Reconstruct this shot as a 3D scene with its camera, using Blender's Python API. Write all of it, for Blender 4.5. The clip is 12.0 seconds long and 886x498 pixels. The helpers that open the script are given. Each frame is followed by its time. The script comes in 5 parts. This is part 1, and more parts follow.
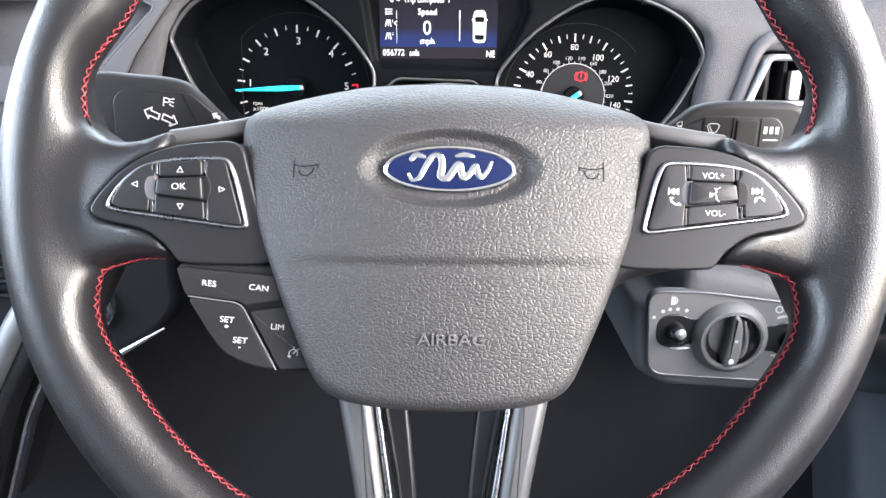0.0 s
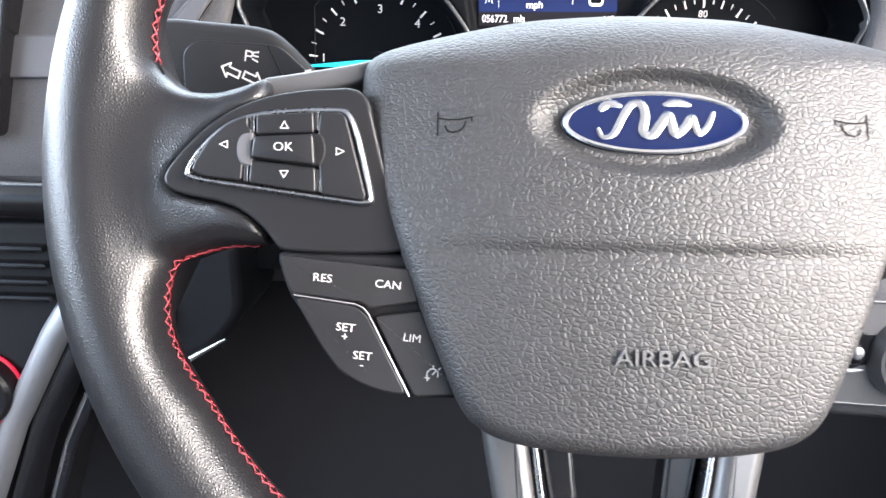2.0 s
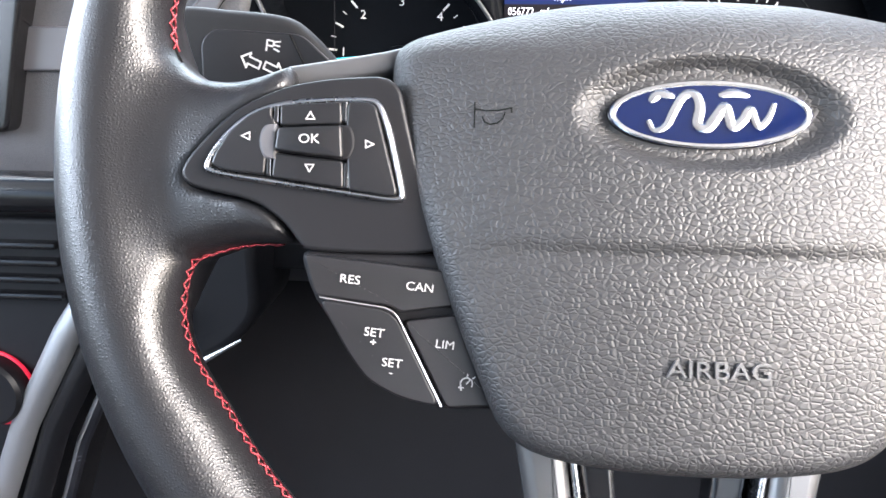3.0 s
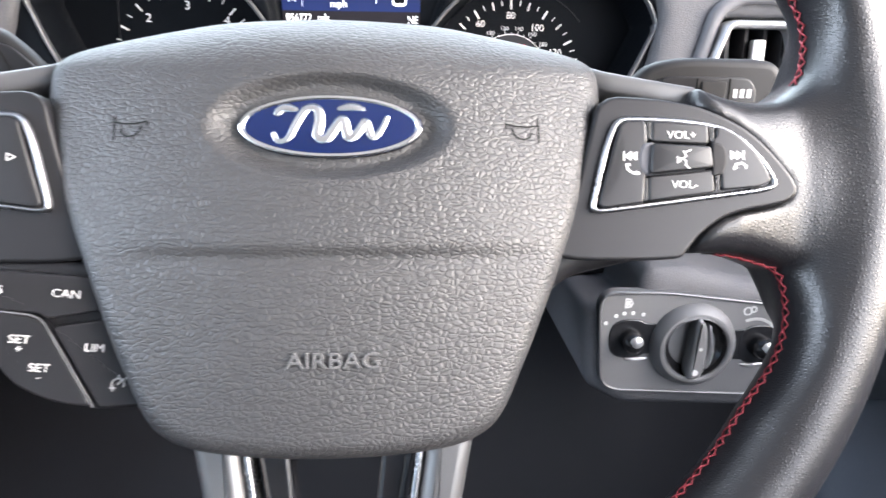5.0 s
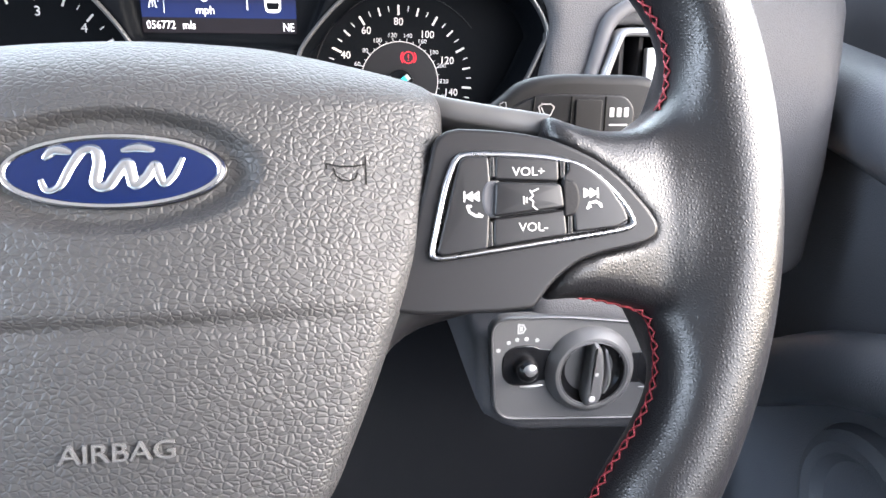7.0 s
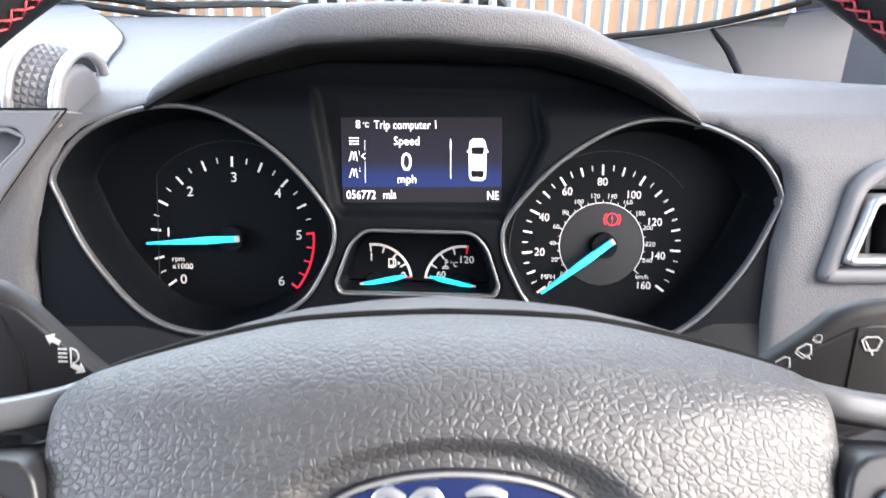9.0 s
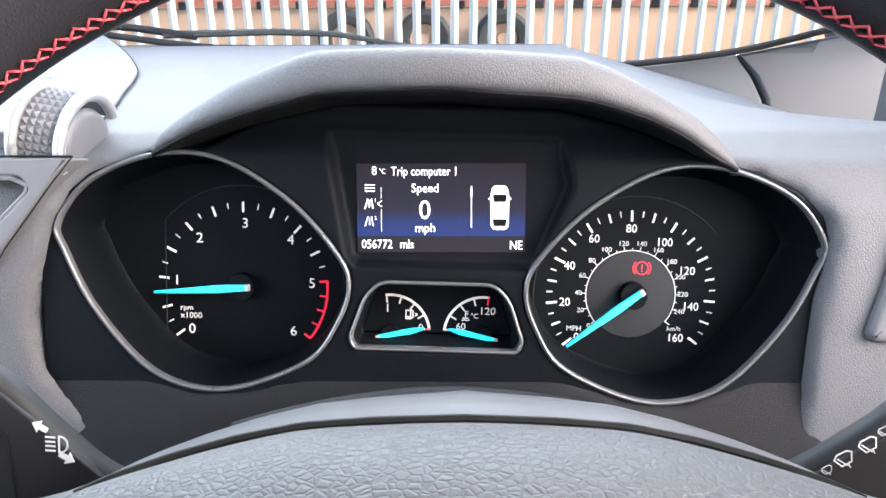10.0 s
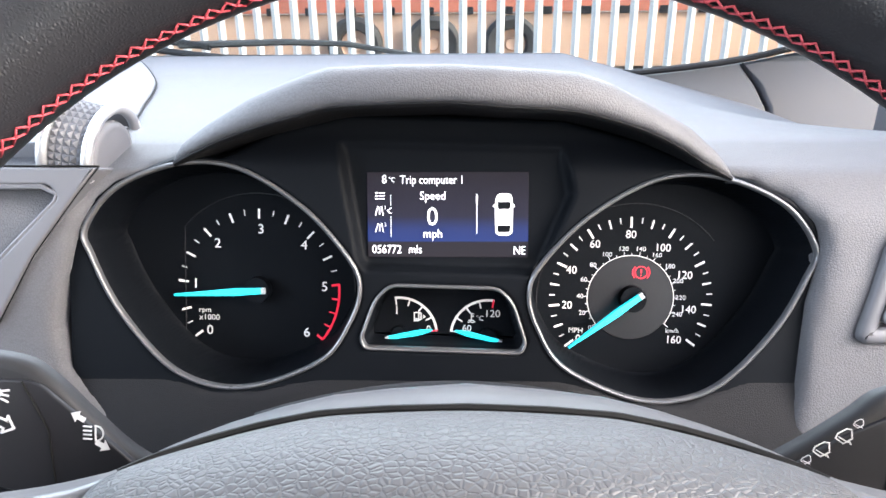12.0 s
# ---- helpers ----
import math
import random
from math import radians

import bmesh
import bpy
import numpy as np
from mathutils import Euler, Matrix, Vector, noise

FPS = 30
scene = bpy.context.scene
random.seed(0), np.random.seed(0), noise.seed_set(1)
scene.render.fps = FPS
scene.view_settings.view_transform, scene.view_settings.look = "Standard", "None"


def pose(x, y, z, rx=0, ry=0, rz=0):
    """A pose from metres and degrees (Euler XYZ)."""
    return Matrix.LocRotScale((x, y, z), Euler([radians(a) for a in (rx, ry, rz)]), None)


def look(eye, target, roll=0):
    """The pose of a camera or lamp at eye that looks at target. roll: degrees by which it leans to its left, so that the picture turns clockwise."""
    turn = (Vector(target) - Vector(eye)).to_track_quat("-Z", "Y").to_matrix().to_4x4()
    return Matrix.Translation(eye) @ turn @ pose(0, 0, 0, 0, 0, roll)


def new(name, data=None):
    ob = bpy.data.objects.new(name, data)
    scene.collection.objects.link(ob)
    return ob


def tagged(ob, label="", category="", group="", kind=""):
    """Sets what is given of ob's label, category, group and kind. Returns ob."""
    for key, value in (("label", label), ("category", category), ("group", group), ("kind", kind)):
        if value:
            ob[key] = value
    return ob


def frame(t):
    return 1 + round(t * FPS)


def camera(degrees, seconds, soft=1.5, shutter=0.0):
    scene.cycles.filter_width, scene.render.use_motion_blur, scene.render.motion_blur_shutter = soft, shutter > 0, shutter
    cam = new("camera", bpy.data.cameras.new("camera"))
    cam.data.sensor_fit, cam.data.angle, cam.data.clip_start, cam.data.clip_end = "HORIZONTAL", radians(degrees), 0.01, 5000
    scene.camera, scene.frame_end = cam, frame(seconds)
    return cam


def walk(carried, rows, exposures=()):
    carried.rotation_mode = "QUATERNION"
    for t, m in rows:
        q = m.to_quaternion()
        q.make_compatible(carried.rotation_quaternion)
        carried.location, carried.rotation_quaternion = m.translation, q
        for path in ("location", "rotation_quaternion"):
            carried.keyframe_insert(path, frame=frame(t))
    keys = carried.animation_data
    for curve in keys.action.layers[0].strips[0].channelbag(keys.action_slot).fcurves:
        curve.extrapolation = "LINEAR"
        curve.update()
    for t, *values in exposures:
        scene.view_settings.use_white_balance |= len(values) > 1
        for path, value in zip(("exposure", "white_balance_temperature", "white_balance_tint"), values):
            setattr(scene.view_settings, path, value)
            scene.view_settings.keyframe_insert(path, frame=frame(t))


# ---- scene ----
cam = camera(65.0, 12.0, shutter=0.4)
EXPOSURES = [(0.0, 2.80, 6080, 12), (7.7, 2.76, 6080, 12), (9.3, 2.90, 6080, 12), (12.0, 2.95, 6080, 12)]
PATH = [
    (0, (0.00409, 0.02589, 1.17169), (-0.02777, 1.73418, 0.13209), 0.162),
    (0.5, (0.00297, 0.02907, 1.16668), (-0.03519, 1.73932, 0.13055), 0.028),
    (1, (-0.01237, 0.04090, 1.14766), (-0.06383, 1.75992, 0.12672), -0.206),
    (1.5, (-0.03348, 0.06336, 1.13203), (-0.10421, 1.78850, 0.12263), -0.471),
    (2, (-0.04830, 0.08391, 1.12475), (-0.15068, 1.81078, 0.12103), -0.657),
    (2.5, (-0.05753, 0.09572, 1.11845), (-0.18189, 1.82073, 0.11402), -0.521),
    (2.7, (-0.05917, 0.09769, 1.11655), (-0.19594, 1.82288, 0.11404), -0.684),
    (4.3, (-0.00527, 0.07524, 1.13270), (-0.02267, 1.80191, 0.12359), 0.100),
    (4.5, (0.00307, 0.07530, 1.13328), (0.01760, 1.80157, 0.12344), 0.519),
    (5, (0.02385, 0.08491, 1.12766), (0.13060, 1.80597, 0.11448), 1.691),
    (5.5, (0.04313, 0.09760, 1.12567), (0.23361, 1.80377, 0.09965), 2.659),
    (6, (0.05263, 0.10707, 1.12596), (0.30991, 1.80008, 0.09276), 3.260),
    (6.5, (0.05743, 0.11181, 1.12748), (0.34340, 1.80164, 0.09660), 3.377),
    (7, (0.05918, 0.11354, 1.12933), (0.32514, 1.81277, 0.10859), 2.889),
    (7.5, (0.03555, 0.11312, 1.13492), (0.23270, 1.83694, 0.14016), 2.028),
    (7.7, (0.02075, 0.11874, 1.14053), (0.17661, 1.85438, 0.15907), 1.607),
    (9.3, (-0.00161, 0.19041, 1.16132), (-0.00557, 2.02106, 0.35590), -0.097),
    (9.5, (-0.00052, 0.19559, 1.16443), (-0.02075, 2.02775, 0.36269), -0.218),
    (10, (-0.00254, 0.20479, 1.16602), (-0.03401, 2.04562, 0.38477), -0.349),
    (10.5, (-0.00328, 0.20902, 1.16584), (-0.04126, 2.05255, 0.39128), -0.318),
    (11, (-0.00470, 0.20943, 1.16583), (-0.04314, 2.05455, 0.39507), -0.332),
    (11.5, (-0.00261, 0.20191, 1.16741), (-0.05232, 2.04674, 0.39664), -0.440),
    (12, (-0.00134, 0.18967, 1.17231), (-0.05734, 2.03572, 0.40488), -0.619),
]
walk(cam, [(t, look(eye, target, roll)) for t, eye, target, roll in PATH], EXPOSURES)

# frames of reference: the steering wheel (x right, y up, z to the driver), the dials, and the car body
CAR = Matrix.Translation((0, 0.296, 1.034)) @ pose(0, 0, 0, -14) @ Matrix.Translation((0, -0.296, -1.034))
WHEEL = pose(0, 0.296, 1.034, 60)
TIP = pose(0, 0.54, 1.0774, -2.35) @ pose(0, -0.54, -1.0774)
DASHBOARD = CAR @ TIP
DIALS = DASHBOARD @ pose(-0.011, 0.55, 1.0574, 90) @ pose(0, 0, 0, 0, 0, -1.6)

# ---- world and light ----
world = bpy.data.worlds.new("sky")
scene.world = world
world.use_nodes = True
wn = world.node_tree.nodes
sky = wn.new("ShaderNodeTexSky")
sky.sky_type, sky.sun_disc = "NISHITA", False
sky.sun_elevation, sky.sun_rotation = radians(28), radians(112)
sky.air_density, sky.dust_density, sky.ozone_density = 1.0, 3.0, 1.0
wn["Background"].inputs["Strength"].default_value = 0.15
world.node_tree.links.new(sky.outputs["Color"], wn["Background"].inputs["Color"])
sun = new("sun", bpy.data.lights.new("sun", "SUN"))
sun.data.energy, sun.data.angle, sun.data.color = 0.6, radians(18), (1.0, 0.95, 0.89)
sun.matrix_world = look((3.0, -1.2, 1.7), (0, 0, 0))



def daylight(name, size, power, eye, target, color=(0.94, 0.97, 1.0)):
    """Sky light in the opening of a window."""
    ob = new(name, bpy.data.lights.new(name, "AREA"))
    ob.data.shape, ob.data.size, ob.data.size_y = "RECTANGLE", size[0], size[1]
    ob.data.energy, ob.data.color = power, color
    ob.matrix_world = look(eye, target)


daylight("windscreen_daylight", (1.3, 0.50), 6.1, (-0.20, 0.95, 1.48), (-0.10, 0.20, 1.05))
daylight("passenger_window_daylight", (1.2, 0.36), 5.0, (-1.04, 0.20, 1.34), (0.0, 0.25, 1.05), (0.86, 0.93, 1.0))
daylight("driver_window_daylight", (1.00, 0.42), 2.15, (0.400, -0.04, 1.235), (-0.3, -0.04, 1.10), (1.0, 0.95, 0.90))


# ---- materials ----
def surface(name, color, rough, metal=0.0, vary=0.12, vary_scale=30.0, grain="", grain_scale=500.0, depth=0.0002,
            bump=0.5, coat=0.0, rough_vary=0.08, spec=0.5, stretch=(1, 1, 1), glow=None, glow_power=0.0):
    m = bpy.data.materials.new(name)
    m.use_nodes = True
    nodes, links = m.node_tree.nodes, m.node_tree.links
    b = nodes["Principled BSDF"]
    b.inputs["Metallic"].default_value = metal
    b.inputs["Coat Weight"].default_value = coat
    b.inputs["Coat Roughness"].default_value = 0.06
    b.inputs["Specular IOR Level"].default_value = spec
    co = nodes.new("ShaderNodeTexCoord")
    mp = nodes.new("ShaderNodeMapping")
    mp.inputs["Scale"].default_value = stretch
    links.new(co.outputs["Object"], mp.inputs["Vector"])
    big = nodes.new("ShaderNodeTexNoise")
    big.inputs["Scale"].default_value, big.inputs["Detail"].default_value = vary_scale, 6.0
    links.new(mp.outputs["Vector"], big.inputs["Vector"])
    fine = nodes.new("ShaderNodeTexNoise")
    fine.inputs["Scale"].default_value, fine.inputs["Detail"].default_value = vary_scale * 22, 3.0
    links.new(mp.outputs["Vector"], fine.inputs["Vector"])
    mixn = nodes.new("ShaderNodeMath")
    mixn.operation = "MULTIPLY_ADD"
    mixn.inputs[1].default_value = 0.35
    links.new(fine.outputs["Fac"], mixn.inputs[0])
    half = nodes.new("ShaderNodeMath")
    half.operation, half.inputs[1].default_value = "MULTIPLY", 0.65
    links.new(big.outputs["Fac"], half.inputs[0])
    links.new(half.outputs[0], mixn.inputs[2])
    ramp = nodes.new("ShaderNodeMix")
    ramp.data_type = "RGBA"
    ramp.inputs["A"].default_value = (*[c * (1 - vary) for c in color], 1)
    ramp.inputs["B"].default_value = (*[min(1, c * (1 + vary)) for c in color], 1)
    links.new(mixn.outputs[0], ramp.inputs["Factor"])
    links.new(ramp.outputs["Result"], b.inputs["Base Color"])
    rr = nodes.new("ShaderNodeMapRange")
    rr.inputs["From Min"].default_value, rr.inputs["From Max"].default_value = 0.3, 0.7
    rr.inputs["To Min"].default_value, rr.inputs["To Max"].default_value = max(0.02, rough - rough_vary), min(1, rough + rough_vary)
    links.new(mixn.outputs[0], rr.inputs["Value"])
    links.new(rr.outputs["Result"], b.inputs["Roughness"])
    if grain:
        warp = nodes.new("ShaderNodeTexNoise")
        warp.inputs["Scale"].default_value = grain_scale * 0.35
        links.new(mp.outputs["Vector"], warp.inputs["Vector"])
        add = nodes.new("ShaderNodeVectorMath")
        add.operation = "MULTIPLY_ADD"
        add.inputs[1].default_value = ((1.1 if grain != "leather" else 2.2) / grain_scale,) * 3
        links.new(warp.outputs["Color"], add.inputs[0])
        links.new(mp.outputs["Vector"], add.inputs[2])
        if grain == "hide":
            add.inputs[1].default_value = (0.55 / grain_scale,) * 3
            v = nodes.new("ShaderNodeTexVoronoi")
            v.feature = "DISTANCE_TO_EDGE"
            v.inputs["Scale"].default_value = grain_scale
            links.new(add.outputs[0], v.inputs["Vector"])
            sm = nodes.new("ShaderNodeMapRange")
            sm.interpolation_type = "SMOOTHSTEP"
            sm.inputs["From Min"].default_value, sm.inputs["From Max"].default_value = -0.04, 0.24
            links.new(v.outputs["Distance"], sm.inputs["Value"])
            high = sm.outputs["Result"]
            # the shade in the creases is put into the base colour, 0.84 of the tone
            crease_shade = nodes.new("ShaderNodeMix")
            crease_shade.data_type = "RGBA"
            crease_shade.inputs["A"].default_value = (*[c * 0.84 for c in color], 1)
            links.new(high, crease_shade.inputs["Factor"])
            links.new(ramp.outputs["Result"], crease_shade.inputs["B"])
            links.new(crease_shade.outputs["Result"], b.inputs["Base Color"])
        elif grain in ("pebble", "leather"):
            v = nodes.new("ShaderNodeTexVoronoi")
            v.feature = "DISTANCE_TO_EDGE"
            v.inputs["Scale"].default_value = grain_scale
            links.new(add.outputs[0], v.inputs["Vector"])
            sm = nodes.new("ShaderNodeMapRange")
            sm.interpolation_type = "SMOOTHSTEP"
            sm.inputs["From Max"].default_value = 0.60 if grain == "pebble" else 0.16
            links.new(v.outputs["Distance"], sm.inputs["Value"])
            high = sm.outputs["Result"]
        else:
            v = nodes.new("ShaderNodeTexNoise")
            v.inputs["Scale"].default_value, v.inputs["Detail"].default_value = grain_scale, 2.0
            links.new(add.outputs[0], v.inputs["Vector"])
            high = v.outputs["Fac"]
        bp = nodes.new("ShaderNodeBump")
        bp.inputs["Strength"].default_value, bp.inputs["Distance"].default_value = bump, depth
        links.new(high, bp.inputs["Height"])
        links.new(bp.outputs["Normal"], b.inputs["Normal"])
    if glow:
        b.inputs["Emission Color"].default_value = (*glow, 1)
        b.inputs["Emission Strength"].default_value = glow_power
    return m


LEATHER = surface("black_leather", (0.010, 0.010, 0.0115), 0.33, vary=0.06, rough_vary=0.03, grain="pebble", grain_scale=980, depth=0.00026, bump=0.34, spec=0.42)
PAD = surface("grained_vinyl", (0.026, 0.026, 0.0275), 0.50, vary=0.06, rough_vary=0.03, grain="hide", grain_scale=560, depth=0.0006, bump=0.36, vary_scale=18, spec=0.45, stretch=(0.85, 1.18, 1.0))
EMBOSS = surface("embossed_vinyl", (0.075, 0.075, 0.077), 0.45)
GROOVE = surface("groove_vinyl", (0.004, 0.004, 0.004), 0.7, spec=0.1)
SATIN = surface("satin_black_plastic", (0.010, 0.010, 0.0115), 0.36, rough_vary=0.03, grain="fine", grain_scale=2500, depth=0.00003, bump=0.25, spec=0.25)
GLOSS = surface("gloss_black_plastic", (0.008, 0.008, 0.009), 0.22, rough_vary=0.05, spec=0.35)
BUTTON = surface("button_plastic", (0.009, 0.009, 0.0105), 0.36, grain="fine", grain_scale=3000, depth=0.00003, bump=0.3, spec=0.32)
MATT = surface("matt_black_plastic", (0.007, 0.007, 0.0085), 0.6, grain="fine", grain_scale=1500, depth=0.0001, spec=0.2)
SATINCHROME = surface("dull_chrome", (0.34, 0.34, 0.355), 0.28, metal=1.0, vary=0.05)
CHROME = surface("satin_chrome", (0.58, 0.58, 0.60), 0.22, metal=1.0, vary=0.05)
SILVER = surface("silver_paint", (0.34, 0.34, 0.35), 0.32, metal=0.7, vary=0.06, rough_vary=0.03)
BEZEL = surface("satin_metal_paint", (0.075, 0.075, 0.079), 0.30, metal=0.3, vary=0.05, rough_vary=0.03)
TRIM = surface("grey_trim_paint", (0.062, 0.062, 0.065), 0.36, metal=0.15, vary=0.05, rough_vary=0.03)
BAR = surface("grey_metal_paint", (0.12, 0.12, 0.123), 0.36, metal=0.7, vary=0.05, rough_vary=0.03)
THREAD = surface("red_thread", (0.22, 0.020, 0.029), 0.7, vary=0.3, vary_scale=300)
BLUE = surface("blue_enamel", (0.002, 0.0065, 0.038), 0.10, spec=0.35, coat=0.25, vary=0.05, rough_vary=0.03)
WHITE = surface("white_print", (0.38, 0.38, 0.38), 0.5, vary=0.06)
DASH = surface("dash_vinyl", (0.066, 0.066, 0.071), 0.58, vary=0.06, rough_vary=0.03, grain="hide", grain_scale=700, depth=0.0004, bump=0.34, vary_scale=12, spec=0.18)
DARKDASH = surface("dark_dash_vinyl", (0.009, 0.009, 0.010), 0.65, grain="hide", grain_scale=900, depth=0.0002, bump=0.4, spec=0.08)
PALE = surface("pale_satin_trim", (0.074, 0.074, 0.081), 0.48, metal=0.05, vary=0.05, spec=0.22)
DIALBLACK = surface("dial_black", (0.0024, 0.0030, 0.0042), 0.6, vary=0.2, spec=0.05)
PRINT = surface("dial_print", (0.55, 0.53, 0.51), 0.5, glow=(1.0, 0.88, 0.80), glow_power=0.040)
PRINTDIM = surface("dial_print_grey", (0.4, 0.4, 0.4), 0.5, glow=(0.9, 0.9, 0.9), glow_power=0.035)
REDPRINT = surface("dial_red", (0.5, 0.01, 0.03), 0.5, glow=(0.9, 0.02, 0.06), glow_power=0.08)
REDLAMP = surface("warning_red", (0.5, 0.01, 0.02), 0.5, glow=(1.0, 0.01, 0.05), glow_power=0.22)
NEEDLE = surface("needle_blue", (0.03, 0.5, 0.62), 0.4, vary=0.05, glow=(0.02, 0.62, 0.80), glow_power=0.13)
NEEDLEGREY = surface("needle_cap", (0.3, 0.3, 0.32), 0.4)
FOOT = surface("blue_grey_plastic", (0.062, 0.064, 0.072), 0.5, grain="fine", grain_scale=800, depth=0.0002)
FOOT2 = surface("slate_plastic", (0.030, 0.031, 0.036), 0.42, grain="fine", grain_scale=800, depth=0.0002)
RUBBER = surface("rubber", (0.02, 0.02, 0.02), 0.7)


# ---- mesh helpers ----
def mesh_of(name, verts, faces, material, smooth=True, sharp=40):
    me = bpy.data.meshes.new(name)
    me.from_pydata([tuple(map(float, v)) for v in verts], [], [tuple(map(int, f)) for f in faces])
    me.materials.append(material)
    if smooth:
        me.shade_smooth()
        if sharp:
            me.set_sharp_from_angle(angle=radians(sharp))
    return me


def thing(name, m, label, category, group="", kind=""):
    ob = new(name)
    ob.empty_display_size = 0.02
    ob.matrix_world = m
    return tagged(ob, label, category, group, kind)


def part(name, me, parent, label="", m=None):
    ob = new(name, me)
    ob.parent = parent
    if m is not None:
        ob.matrix_basis = m
    return tagged(ob, label) if label else ob


def bm_mesh(name, bm, material, sharp=40):
    me = bpy.data.meshes.new(name)
    bmesh.ops.recalc_face_normals(bm, faces=bm.faces)
    bm.to_mesh(me)
    bm.free()
    me.materials.append(material)
    me.shade_smooth()
    me.set_sharp_from_angle(angle=radians(sharp))
    return me


def rounded(points, steps=6, closed=True):
    """A smooth curve through the points."""
    p = [Vector((*q, 0)[:3]) for q in points]
    n, out = len(p), []
    for i in range(n if closed else n - 1):
        a, b = p[i], p[(i + 1) % n]
        z = p[i - 1] if closed or i else a * 2 - b
        c = p[(i + 2) % n] if closed or i + 2 < n else b * 2 - a
        for k in range(steps):
            t = k / steps
            out.append(0.5 * ((2 * a) + (b - z) * t + (2 * z - 5 * a + 4 * b - c) * t * t + (3 * a - z - 3 * b + c) * t ** 3))
    if not closed:
        out.append(p[-1])
    return out


def corners(points, radius, steps=5):
    """A closed polygon whose corners are rounded by a radius."""
    p, out = [Vector(q[:2]) for q in points], []
    for i, b in enumerate(p):
        a, c = p[i - 1], p[(i + 1) % len(p)]
        r = min(radius, 0.45 * (a - b).length, 0.45 * (c - b).length)
        s, e = b + (a - b).normalized() * r, b + (c - b).normalized() * r
        for k in range(steps + 1):
            t = k / steps
            q = s * (1 - t) ** 2 + b * 2 * t * (1 - t) + e * t * t
            out.append(Vector((q.x, q.y, 0)))
    return out


def inset(loop, d):
    """Moves a closed flat loop inwards by d."""
    area = sum(a.x * b.y - b.x * a.y for a, b in zip(loop, loop[1:] + loop[:1]))
    s, out, n = (1 if area > 0 else -1), [], len(loop)
    for i, b in enumerate(loop):
        t = (loop[(i + 1) % n] - loop[i - 1]).normalized()
        out.append(Vector((b.x - s * t.y * d, b.y + s * t.x * d, b.z)))
    return out


def slab(name, loop, low, high, material, bevel=0.0006, rise=None, sharp=40, domed=False):
    """A flat piece with a rounded upper edge. rise(x, y) adds to the height of its top; a domed top is filled ring by ring."""
    rise = rise or (lambda x, y: 0.0)
    layers = [[Vector((v.x, v.y, low)) for v in loop]]
    for k in range(4):
        a = k / 3 * math.pi / 2
        ring = inset(loop, bevel * (1 - math.cos(a)))
        layers.append([Vector((v.x, v.y, high + rise(v.x, v.y) - bevel * (1 - math.sin(a)))) for v in ring])
    hold = inset(loop, bevel + 0.00012)
    layers.append([Vector((v.x, v.y, high + rise(v.x, v.y))) for v in hold])
    verts, faces, n = [v for l in layers for v in l], [], len(loop)
    for r in range(len(layers) - 1):
        faces += [(r * n + i, r * n + (i + 1) % n, (r + 1) * n + (i + 1) % n, (r + 1) * n + i) for i in range(n)]
    bm = bmesh.new()
    vs = [bm.verts.new(v) for v in verts]
    for f in faces:
        bm.faces.new([vs[i] for i in f])
    if domed:
        mid, last = sum(hold, Vector()) / n, vs[-n:]
        for k in (0.8, 0.6, 0.4, 0.2):
            ring = [mid + (v - mid) * k for v in hold]
            ring = [bm.verts.new((v.x, v.y, high + rise(v.x, v.y))) for v in ring]
            for i in range(n):
                bm.faces.new((last[i], last[(i + 1) % n], ring[(i + 1) % n], ring[i]))
            last = ring
        bm.faces.new(last)
        bm.faces.new(vs[:n])
        return bm_mesh(name, bm, material, sharp)
    bm.faces.new(vs[-n:])
    bm.faces.new(vs[:n])
    me = bm_mesh(name, bm, material, sharp)
    me.polygons[-2].use_smooth = False
    return me


def band(name, outer, width, low, high, material, bevel=0.0005):
    """A raised frame that follows a closed loop."""
    n = len(outer)
    inner = inset(outer, width)
    rows = [[(v, low) for v in outer], [(v, high - bevel) for v in outer], [(v, high) for v in inset(outer, bevel)],
            [(v, high) for v in inset(outer, width - bevel)], [(v, high - bevel) for v in inner], [(v, low) for v in inner]]
    verts = [Vector((v.x, v.y, v.z + h)) for r in rows for v, h in r]
    m = len(rows)
    faces = [(r * n + i, r * n + (i + 1) % n, (r + 1) % m * n + (i + 1) % n, (r + 1) % m * n + i) for r in range(m) for i in range(n)]
    bm = bmesh.new()
    vs = [bm.verts.new(v) for v in verts]
    for f in faces:
        bm.faces.new([vs[i] for i in f])
    return bm_mesh(name, bm, material, 50)


def tube(name, path, radius, material, sides=8, closed=False, flat=1.0, taper=None):
    """A round bar along a path; taper(t) scales its radius."""
    n, verts, faces = len(path), [], []
    up = Vector((0.13, 0.31, 0.94))
    for i, p in enumerate(path):
        a = path[(i - 1) % n] if closed or i else path[0]
        b = path[(i + 1) % n] if closed or i < n - 1 else path[-1]
        t = (b - a).normalized()
        s = t.cross(up).normalized()
        w = s.cross(t)
        r = radius * (taper(i / max(1, n - 1)) if taper else 1)
        for k in range(sides):
            c = 2 * math.pi * k / sides
            verts.append(p + s * math.cos(c) * r + w * math.sin(c) * r * flat)
    for i in range(n if closed else n - 1):
        j = (i + 1) % n
        faces += [(i * sides + k, i * sides + (k + 1) % sides, j * sides + (k + 1) % sides, j * sides + k) for k in range(sides)]
    if not closed:
        faces += [tuple(range(sides - 1, -1, -1)), tuple(range((n - 1) * sides, n * sides))]
    return mesh_of(name, verts, faces, material)


